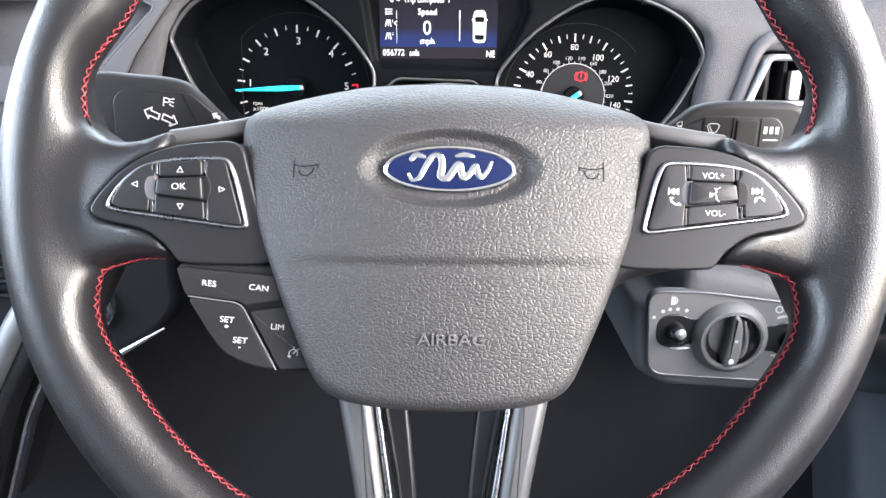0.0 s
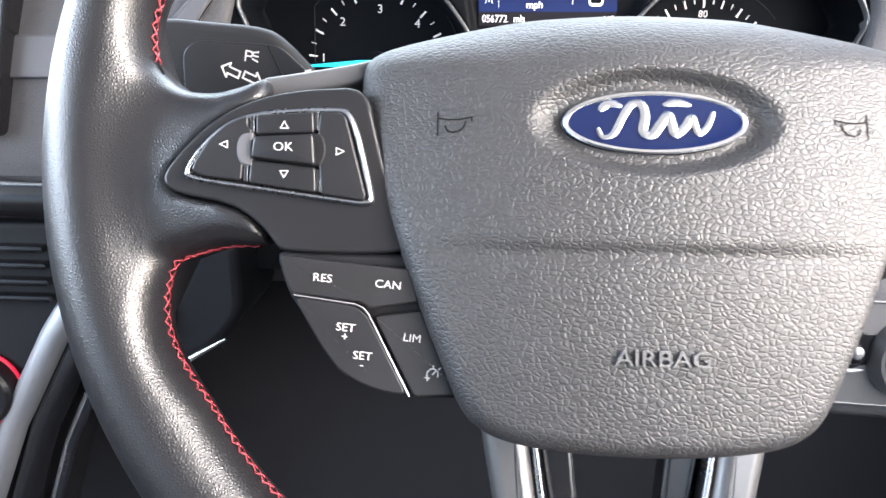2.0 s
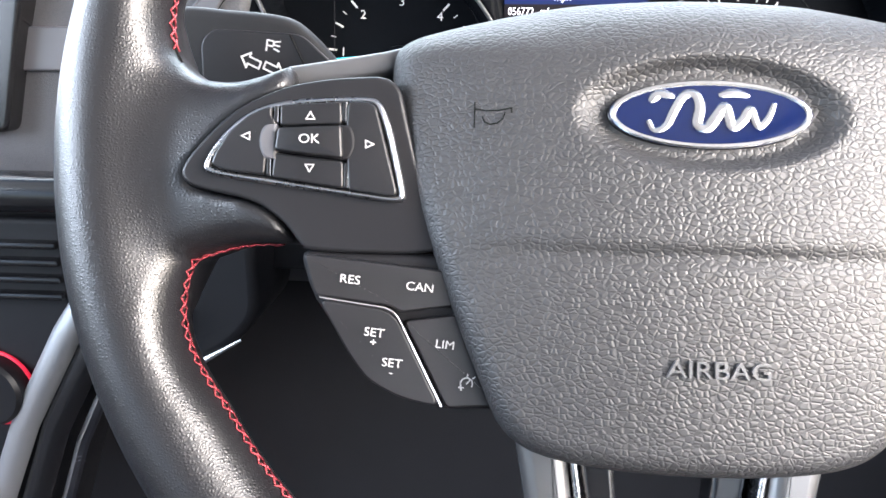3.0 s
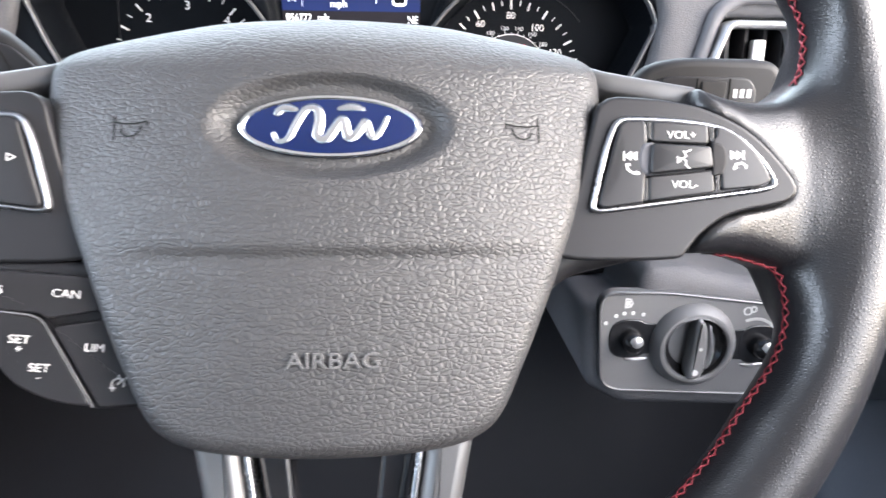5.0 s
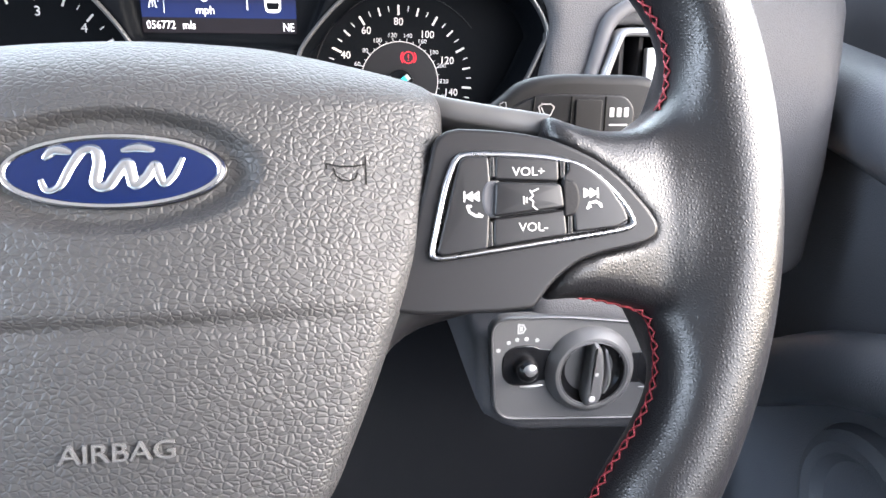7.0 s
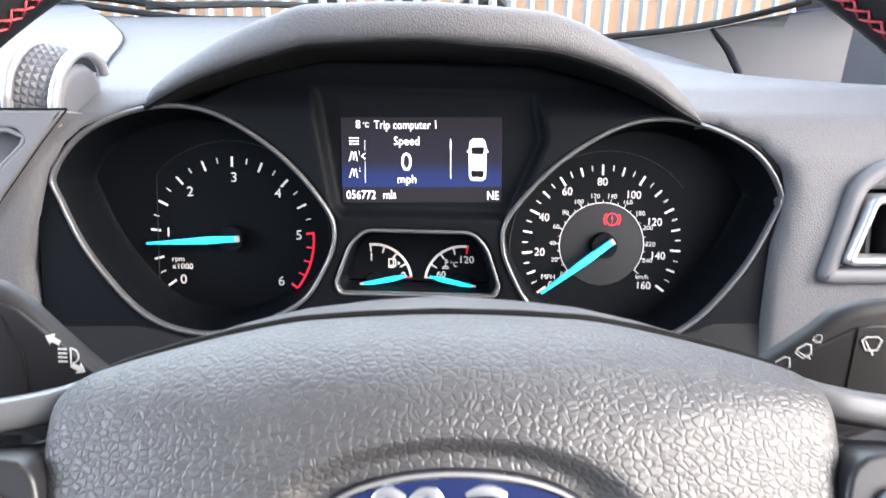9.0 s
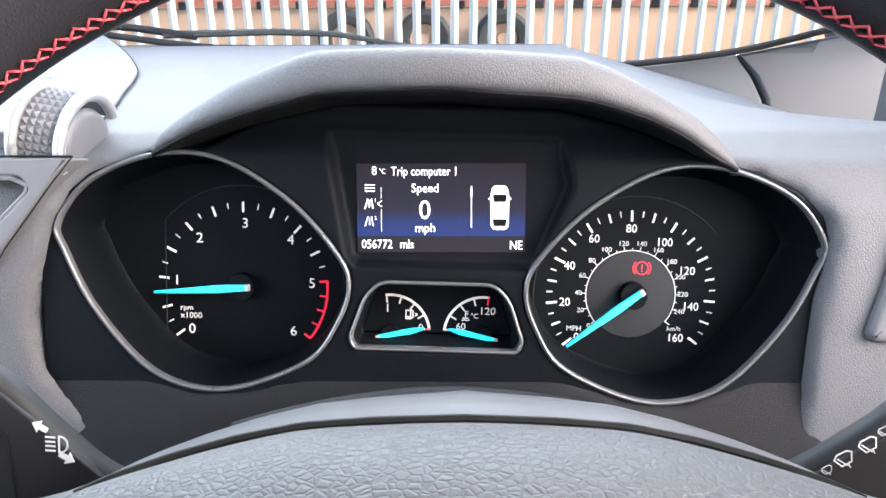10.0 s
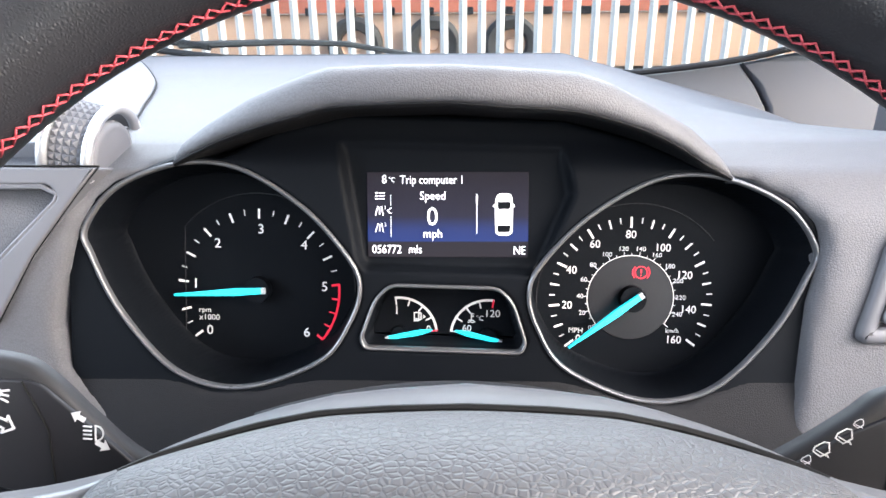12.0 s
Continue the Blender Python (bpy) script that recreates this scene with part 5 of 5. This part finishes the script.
def side_vent():
    f = lambda x: x
    v = thing("side_air_vent", DASHBOARD @ pose(0, 0.500, 0, 90), "side air vent with pale silver surround and black vanes", "air vent")
    loop = corners([(f(x), z) for x, z in VL], 0.006)
    part("frame", band("frame", loop, 0.0045, -0.010, 0.005, SILVER, 0.0016), v, "satin silver frame")
    part("duct", slab("duct", loop, -0.060, -0.050, MATT, 0.001), v, "dark duct")
    for k in range(4):
        part("vane", box("vane", (0.0035, 0.030, 0.018), MATT, 0.001, 2), v, "black vane", pose(f(0.221 + 0.0118 * k), 1.069, -0.018, 0, 18))
    part("vane_tab", box("vane_tab", (0.008, 0.020, 0.006), SILVER, 0.0016, 2), v, "silver tab", pose(f(0.2400), 1.067, -0.004))
    outer = corners([(f(0.1930), 1.0420), (f(0.2080), 1.0950), (f(0.2240), 1.1060), (f(0.2700), 1.1060), (f(0.2850), 1.0420)], 0.008)
    part("surround", band("surround", outer, 0.0085, -0.010, 0.0012, PALE, 0.002), v, "pale satin surround")
    return v


side_vent()

# ---- centre stack trim with thumbwheel vent control ----
SLOPE = DASHBOARD @ pose(0, 0.545, 1.1455, 16)
trim = thing("centre_trim_panel", SLOPE, "pale satin plastic trim panel on top of the dashboard", "trim panel")
tp = rounded([(-0.450, 0.510), (-0.421, 0.490), (-0.327, 0.337), (-0.262, 0.215), (-0.237, 0.150), (-0.222, 0.100), (-0.206, 0.050), (-0.190, -0.016)], 5, closed=False)
part("panel", slab("panel", tp + [Vector((-0.62, -0.016, 0)), Vector((-0.62, 0.510, 0))], -0.010, 0.0028, PALE, 0.0014), trim, "pale satin plastic")
part("gap", tube("gap", [Vector((v.x + 0.0006, v.y, 0.0016)) for v in tp], 0.0006, GROOVE, 6), trim, "dark joint round the panel")
FACE = DASHBOARD @ pose(0, 0.503, 0, 90)
front = thing("centre_front_panel", FACE, "pale satin plastic panel round the centre air vent", "trim panel")
fp = corners([(-0.1835, 1.1300), (-0.1950, 1.1165), (-0.2190, 1.0860), (-0.2400, 1.0500), (-0.62, 1.0500), (-0.62, 1.0760), (-0.2440, 1.0760), (-0.2035, 1.1150), (-0.2080, 1.1215), (-0.62, 1.1215), (-0.62, 1.1300)], 0.003)
part("panel", slab("panel", fp, -0.025, 0.0030, PALE, 0.0014), front, "pale satin plastic")
vent = thing("centre_air_vent", FACE, "black centre air vent with a curved silver vane", "air vent")
opening = [(-0.2035, 1.1150), (-0.2080, 1.1215), (-0.34, 1.1215), (-0.34, 1.0760), (-0.2440, 1.0760)]
part("duct", slab("duct", corners(opening, 0.003), -0.060, -0.045, MATT, 0.001), vent, "dark duct")
part("lip", tube("lip", [Vector(v) for v in ((-0.33, 1.1205, 0.0020), (-0.212, 1.1205, 0.0020), (-0.2050, 1.1172, 0.0016), (-0.2060, 1.1130, 0.0016), (-0.2440, 1.0768, 0.0016))], 0.0014, PALE, 8), vent, "pale lip")
part("vane", tube("vane", [Vector((-0.216, 1.1090, -0.012)), Vector((-0.228, 1.1060, -0.008)), Vector((-0.246, 1.0930, -0.006)), Vector((-0.27, 1.0860, -0.006))], 0.0050, SILVER, 10, taper=lambda t: 0.4 + 0.6 * t), vent, "curved silver vane")


ROLLER = DASHBOARD @ pose(-0.2001, 0.5287, 1.1395, 0, 10.7, -2.5)

line = [Vector(v) for v in ((-0.240, 1.050, 0.0012), (-0.219, 1.086, 0.0012), (-0.195, 1.1165, 0.0012), (-0.1828, 1.1306, 0.0012), (-0.30, 1.1312, 0.0012))]
part("gap", tube("gap", line, 0.0006, GROOVE, 6), front, "dark joint round the panel")


def thumbwheel():
    """A knurled roller with small pyramids, between two smooth rims."""
    w = thing("vent_thumbwheel", ROLLER, "ribbed silver thumbwheel with small pyramids for the air vent", "thumbwheel")
    r, half, verts, faces = 0.0242, 0.0097, [], []
    band_w = [(-half, r - 0.0006), (half, r - 0.0006)]
    for k in range(41):
        a = radians(-35 + 175 * k / 40)
        verts += [(x, -q * math.cos(a), q * math.sin(a)) for x, q in band_w]
        if k:
            faces.append((2 * k - 2, 2 * k - 1, 2 * k + 1, 2 * k))
    knurl = part("knurl", mesh_of("knurl", verts, faces, PALE), w, "knurled roller band")
    rows, cols, hx, hy = 17, 5, half / 5, r * radians(5.0)
    point = mesh_of("pyramid", [(-hx, -hy, 0), (hx, -hy, 0), (hx, hy, 0), (-hx, hy, 0), (0, 0, 0.0017)], [(0, 1, 4), (1, 2, 4), (2, 3, 4), (3, 0, 4)], PALE, smooth=False)
    for i in range(rows):
        a = -32 + 10 * i
        for j in range(cols):
            part("pyramid", point, knurl, "", pose(hx * (2 * j - 4), -(r - 0.0006) * math.cos(radians(a)), (r - 0.0006) * math.sin(radians(a)), 90 - a))
    for x in (-half - 0.0022, half + 0.0022):
        ringp = [Vector((x, -(r + 0.0004) * math.cos(radians(a)), (r + 0.0004) * math.sin(radians(a)))) for a in range(-35, 141, 5)]
        part("rim", tube("rim", ringp, 0.0030, SILVER, 10), w, "smooth silver rim")
    part("core", lathe("core", [(0.0, -half), (0.016, -half), (0.016, half), (0.0, half)], MATT, 40), w, "", pose(0, 0, 0, 0, 90))
    for turn in (90, -90):
        part("cheek", lathe("cheek", [(0.0205, half), (0.0190, half + 0.0028), (0.0160, half + 0.0034), (0.0, half + 0.0036)], PALE, 40, 60), w, "smooth panel shoulder beside the roller", pose(0, 0, -0.0025, 0, turn))
    return w


thumbwheel()
# flat plates on the panel: the sunk pocket's shade is painted by their dark colours
recess = part("recess", slab("recess", [Vector(v) for v in ((-0.268, 0.085, 0), (-0.2790, 0.136, 0), (-0.2159, 0.0458, 0), (-0.2128, 0.0326, 0))], -0.004, 0.0033, FOOT2, 0.0002), trim, "flat slate plate for the recess behind the thumbwheel, its shade in the colour")
part("shade", slab("shade", [Vector(v) for v in ((-0.262, 0.078, 0), (-0.2159, 0.0440, 0), (-0.2128, 0.0326, 0), (-0.220, 0.030, 0))], -0.003, 0.0037, GROOVE, 0.0002), recess)
printm = [[(-0.3094 + 0.0028 * k, 0.1526 + dy + 0.0020 * (k % 2)) for k in range(5)] for dy in (0.0, 0.0070)]
part("symbol", strokes("symbol", printm, 0.0005, MATT), trim, "small airflow symbol", pose(0, 0, 0.0029))

# ---- centre console, start button ----
console = thing("centre_console", CAR @ pose(0, 0.440, 0, 90), "black centre console with silver edge strips and a red-ringed dial", "console")
part("fascia", slab("fascia", corners([(-0.70, 0.74), (-0.345, 0.74), (-0.300, 0.870), (-0.262, 0.935), (-0.262, 0.975), (-0.70, 0.975)], 0.006), -0.06, 0.0, MATT, 0.004), console, "matt black fascia")
strip = [Vector((-0.366, 0.770, 0.006)), Vector((-0.330, 0.850, 0.006)), Vector((-0.298, 0.906, 0.004)), Vector((-0.275, 0.940, 0.0))]
part("silver_strip", tube("silver_strip", strip, 0.0085, SILVER, 10, flat=0.6), console, "satin silver edge strip")
gl = [Vector((-0.346, 0.765, 0.004)), Vector((-0.312, 0.848, 0.004)), Vector((-0.280, 0.905, 0.002)), Vector((-0.262, 0.935, -0.002))]
part("gloss_strip", tube("gloss_strip", gl, 0.0085, GLOSS, 10, flat=0.6), console, "gloss black edge strip")
sl = [Vector((-0.326, 0.765, 0.0)), Vector((-0.300, 0.835, 0.0)), Vector((-0.271, 0.892, -0.002))]
part("side_strip", tube("side_strip", sl, 0.0040, CHROME, 8), console, "bright side strip")
part("rail", box("rail", (0.42, 0.020, 0.030), GLOSS, 0.009, 4), console, "gloss black rail", pose(-0.475, 0.990, 0.002))
for k in range(4):
    part("louvre", box("louvre", (0.10, 0.004, 0.010), GLOSS, 0.0015, 2), console, "", pose(-0.345, 0.930 + 0.010 * k, 0.002))
dialr = part("dial", lathe("dial", [(0.0, 0.012), (0.019, 0.012), (0.021, 0.010), (0.022, 0.0)], SATIN, 48), console, "black rotary dial", pose(-0.3480, 0.8700, 0.0))
part("red_ring", tube("red_ring", [Vector((0.0235 * math.cos(a), 0.0235 * math.sin(a), 0.002)) for a in np.linspace(0, 2 * math.pi, 49)[:-1]], 0.0012, REDPRINT, 6, closed=True), dialr, "lit red ring")

start = thing("start_button_panel", CAR @ pose(0, 0.452, 0, 90), "round engine start button in a black panel with silver edge", "button")
part("panel", slab("panel", corners([(-0.300, 0.8550), (-0.262, 0.8620), (-0.205, 0.8960), (-0.190, 0.9150), (-0.190, 0.960), (-0.300, 0.960)], 0.010), -0.07, -0.002, MATT, 0.006), start, "matt black panel")
part("silver_edge", tube("silver_edge", [Vector((-0.270, 0.862, -0.002)), Vector((-0.238, 0.878, -0.001)), Vector((-0.203, 0.898, -0.004))], 0.0042, SILVER, 8, taper=lambda t: 1 - 0.8 * t), start, "silver lower edge")
btn = part("button", lathe("button", [(0.0, 0.004), (0.012, 0.0045), (0.0135, 0.003), (0.0135, 0.0)], GLOSS, 48), start, "black push button", pose(-0.2530, 0.9150, 0.0))
part("ring", lathe("ring", [(0.0135, 0.0), (0.0140, 0.005), (0.0160, 0.006), (0.0180, 0.004), (0.0195, -0.002)], CHROME, 48), btn, "silver ring")
for k, (w, y) in enumerate(((0.010, 0.0045), (0.012, 0.0), (0.009, -0.0045))):
    part("print_bar", box("print_bar", (w, 0.0022, 0.0003), WHITE, 0.0), btn, "", pose(0, y, 0.0048))

# touch screen in the centre stack
tablet = thing("touch_screen", CAR @ pose(0, 0.520, 0, 90), "lit white touch screen in a dark frame", "screen")
TAB = surface("lit_tablet", (0.7, 0.7, 0.7), 0.3, glow=(0.75, 0.8, 0.9), glow_power=0.2)
part("bezel", slab("bezel", corners([(-0.62, 1.015), (-0.352, 1.015), (-0.318, 1.140), (-0.62, 1.140)], 0.006), -0.02, 0.030, GLOSS, 0.003), tablet, "dark frame")
part("glass", slab("glass", corners([(-0.60, 1.045), (-0.362, 1.045), (-0.336, 1.132), (-0.60, 1.132)], 0.002), 0.028, 0.0305, TAB, 0.0004), tablet, "lit white page")
part("print_bar", box("print_bar", (0.018, 0.004, 0.0003), GREY, 0.0), tablet, "", pose(-0.362, 1.088, 0.0308))

# ---- car body around ----
HEAD = surface("roof_lining", (0.45, 0.44, 0.42), 0.9, grain="fine", grain_scale=900, depth=0.0003)
DOORMAT = surface("door_vinyl", (0.075, 0.079, 0.090), 0.5, grain="pebble", grain_scale=500, depth=0.0004, bump=0.4)
cabin = thing("car_cabin", Matrix.Identity(4), "dark car cabin with roof lining, doors, seats and windows", "car interior", kind="structure")


def panel_box(name, size, at, mat, turn=(0, 0, 0), label=""):
    return part(name, box(name, size, mat, 0.01, 2), cabin, label, pose(*at, *turn))


panel_box("roof", (1.50, 2.1, 0.05), (-0.34, -0.65, 1.56), HEAD, label="pale roof lining")
panel_box("cabin_floor", (1.50, 3.3, 0.05), (-0.34, -0.1, 0.32), MATT, label="dark carpet")
panel_box("bulkhead", (1.50, 0.04, 0.60), (-0.34, 1.30, 0.55), MATT)
panel_box("rear_wall", (1.50, 0.08, 0.75), (-0.34, -1.75, 0.70), MATT)
for x in (0.43, -1.11):
    panel_box("door_lower", (0.06, 2.36, 0.65), (x, -0.57, 0.665), DOORMAT, label="dark vinyl door panel")
    for y in (-0.55, -1.60):
        panel_box("pillar", (0.06, 0.10, 0.56), (x, y, 1.30), HEAD)
    panel_box("front_pillar", (0.07, 0.95, 0.09), (x + (0.10 if x > 0 else -0.10), 0.78, 1.30), MATT, (-33, 0, 0))
panel_box("driver_seat_back", (0.50, 0.14, 0.70), (0.0, -0.75, 0.86), MATT, (-14, 0, 0))

# door details
door = thing("driver_door_trim", Matrix.Identity(4), "dark vinyl driver door trim with armrest and speaker", "door trim")
part("sill_roll", tube("sill_roll", [Vector((0.410, -0.9, 0.985)), Vector((0.407, 0.0, 0.985)), Vector((0.409, 0.30, 0.985)), Vector((0.416, 0.62, 0.980))], 0.035, DOORMAT, 16), door, "rolled upper edge")
part("armrest", tube("armrest", rounded([(0.392, 0.66, 0.655), (0.392, 0.60, 0.695), (0.390, 0.53, 0.745), (0.386, 0.41, 0.850), (0.382, 0.25, 0.900), (0.382, -0.40, 0.905)], 6, closed=False), 0.026, DOORMAT, 14), door, "dark armrest that sweeps down to the front")
part("speaker", lathe("speaker", [(0.0, 0.002), (0.036, 0.003), (0.042, 0.010), (0.050, 0.012), (0.058, 0.008), (0.062, 0.0)], DOORMAT, 48), door, "round speaker grille", pose(0.399, 0.385, 0.745, 0, -90))

part("mirror_corner", box("mirror_corner", (0.030, 0.42, 0.40), FOOT2, 0.008, 3), door, "dark corner panel in front of the window", pose(0.428, 0.69, 1.12))

# windscreen foot: black edge band, wiper and pillar foot panels
wiper = thing("windscreen_wiper", DASHBOARD, "black windscreen wiper resting at the foot of the screen", "wiper")
part("arm", tube("arm", [Vector((-0.60, 1.07, 1.318)), Vector((-0.398, 1.05, 1.297)), Vector((-0.320, 1.05, 1.286))], 0.0055, MATT, 8, flat=0.8), wiper, "black arm")
part("blade", tube("blade", [Vector((-0.36, 1.05, 1.2885)), Vector((-0.224, 1.05, 1.2915)), Vector((-0.147, 1.05, 1.2885)), Vector((-0.057, 1.05, 1.2735)), Vector((0.06, 1.055, 1.263))], 0.0042, RUBBER, 6, taper=lambda t: 1.1 - 0.5 * t), wiper, "black rubber blade")
edgeband = thing("windscreen_edge", DASHBOARD, "black painted lower edge of the windscreen", "windscreen", kind="structure")
part("band", tube("band", rounded([(-0.70, 1.02, 1.325), (-0.345, 1.02, 1.2735), (-0.237, 1.02, 1.2665), (-0.123, 1.02, 1.2600), (0.03, 1.03, 1.2480), (0.173, 1.02, 1.2455), (0.233, 1.02, 1.2495), (0.300, 1.02, 1.2570), (0.359, 1.02, 1.2670), (0.45, 1.02, 1.289)], 5, closed=False), 0.0042, MATT, 8), edgeband, "black edge band")
foot = thing("pillar_foot_panel", DASHBOARD @ pose(0, 1.025, 0, 90), "blue-grey plastic panels at the foot of the windscreen pillar", "trim panel")
part("panel", slab("panel", [Vector(v) for v in ((0.02, 1.10, 0), (0.02, 1.2440, 0), (0.173, 1.2425, 0), (0.240, 1.2470, 0), (0.332, 1.2585, 0), (0.352, 1.232, 0), (0.366, 1.205, 0), (0.375, 1.10, 0))], -0.02, 0.0, FOOT, 0.003), foot, "blue-grey panel")
part("panel", slab("panel", [Vector(v) for v in ((0.336, 1.2585, 0), (0.450, 1.2800, 0), (0.62, 1.30, 0), (0.62, 1.08, 0), (0.379, 1.10, 0), (0.370, 1.205, 0), (0.356, 1.232, 0))], -0.02, 0.004, FOOT2, 0.004), foot, "slate panel")

# ---- outside ----
CONCRETE = surface("yard_concrete", (0.20, 0.145, 0.10), 0.9, vary=0.25, vary_scale=0.8, grain="fine", grain_scale=40, depth=0.01)
GALV = surface("galvanised_steel", (0.52, 0.53, 0.53), 0.5, metal=0.2, vary=0.15, vary_scale=4)
BRICK = surface("red_lorry_side", (0.42, 0.13, 0.08), 0.6, vary=0.3, vary_scale=2)
ground = tagged(new("ground", mesh_of("ground", [(-400, -400, -0.25), (400, -400, -0.25), (400, 400, -0.25), (-400, 400, -0.25)], [(0, 1, 2, 3)], CONCRETE, smooth=False)), "pale dusty yard ground", "ground", kind="structure")
fence = thing("palisade_fence", pose(0, 6.2, -0.25), "galvanised steel palisade fence of upright pales", "fence")


def pale():
    prof = [(-0.034, 0.006), (-0.018, 0.0), (-0.006, -0.012), (0.006, -0.012), (0.018, 0.0), (0.034, 0.006), (0.034, 0.009), (0.016, 0.003), (0.0, -0.008), (-0.016, 0.003), (-0.034, 0.009)]
    n = len(prof)
    verts = [(x, y, 0.0) for x, y in prof] + [(x, y, 1.95) for x, y in prof] + [(x * 0.15, y, 2.1) for x, y in prof]
    faces = [(r * n + i, r * n + (i + 1) % n, (r + 1) * n + (i + 1) % n, (r + 1) * n + i) for r in range(2) for i in range(n)]
    return mesh_of("pale", verts, faces, GALV, smooth=False)


pale_mesh = pale()
for k in range(-34, 35):
    part("pale", pale_mesh, fence, "", pose(k * 0.155, 0, 0))
for z in (0.35, 1.7):
    part("rail", box("rail", (10.8, 0.045, 0.05), GALV, 0.004, 1), fence, "", pose(0, 0.035, z))
DUSTY = surface("dusty_panel", (0.46, 0.30, 0.21), 0.85, vary=0.25, vary_scale=1.5)
lorry = thing("parked_lorry", pose(-0.4, 9.6, -0.25), "red lorry trailer with dusty skirts and dark tyres behind the fence", "lorry")
part("body", box("body", (14.0, 2.4, 2.4), BRICK, 0.03, 2), lorry, "red trailer side", pose(1.5, 1.5, 1.98))
part("skirt", box("skirt", (13.8, 0.08, 0.70), DUSTY, 0.02, 2), lorry, "dusty beige side skirt", pose(1.5, 0.42, 0.41))
for k in range(-11, 14):
    part("lashing_eye", box("lashing_eye", (0.16, 0.06, 0.10), MATT, 0.01, 1), lorry, "", pose(1.5 + 0.52 * k, 0.32, 0.80))
for x in (-1.05, 0.0, 1.05):
    w = part("wheel", lathe("wheel", [(0.19, 0.0), (0.22, 0.07), (0.32, 0.09), (0.37, 0.05), (0.37, -0.2)], RUBBER, 40), lorry, "dark lorry tyre", pose(x, 0.28, 0.37, 90))
    part("rim", lathe("rim", [(0.0, -0.02), (0.07, 0.0), (0.09, -0.05), (0.19, -0.04), (0.20, 0.02)], DUSTY, 32), w, "dusty steel wheel rim")

# ---- tinted windscreen ----
GLASS = bpy.data.materials.new("tinted_glass")
GLASS.use_nodes = True
gn, gl_ = GLASS.node_tree.nodes, GLASS.node_tree.links
gn.remove(gn["Principled BSDF"])
clear, shine, mixg = gn.new("ShaderNodeBsdfTransparent"), gn.new("ShaderNodeBsdfGlossy"), gn.new("ShaderNodeMixShader")
clear.inputs["Color"].default_value = (0.75, 0.78, 0.77, 1)
shine.inputs["Roughness"].default_value = 0.02
mixg.inputs["Fac"].default_value = 0.04
gl_.new(clear.outputs[0], mixg.inputs[1])
gl_.new(shine.outputs[0], mixg.inputs[2])
gl_.new(mixg.outputs[0], gn["Material Output"].inputs["Surface"])
pane = thing("windscreen", DASHBOARD, "large tinted windscreen pane leaning back over the dashboard", "windscreen", kind="structure")
ob = part("pane", box("pane", (1.5, 1.10, 0.005), GLASS, 0.0, 1, pose(-0.33, 0.66, 1.515, -35)), pane, "tinted glass")
ob.visible_shadow = False
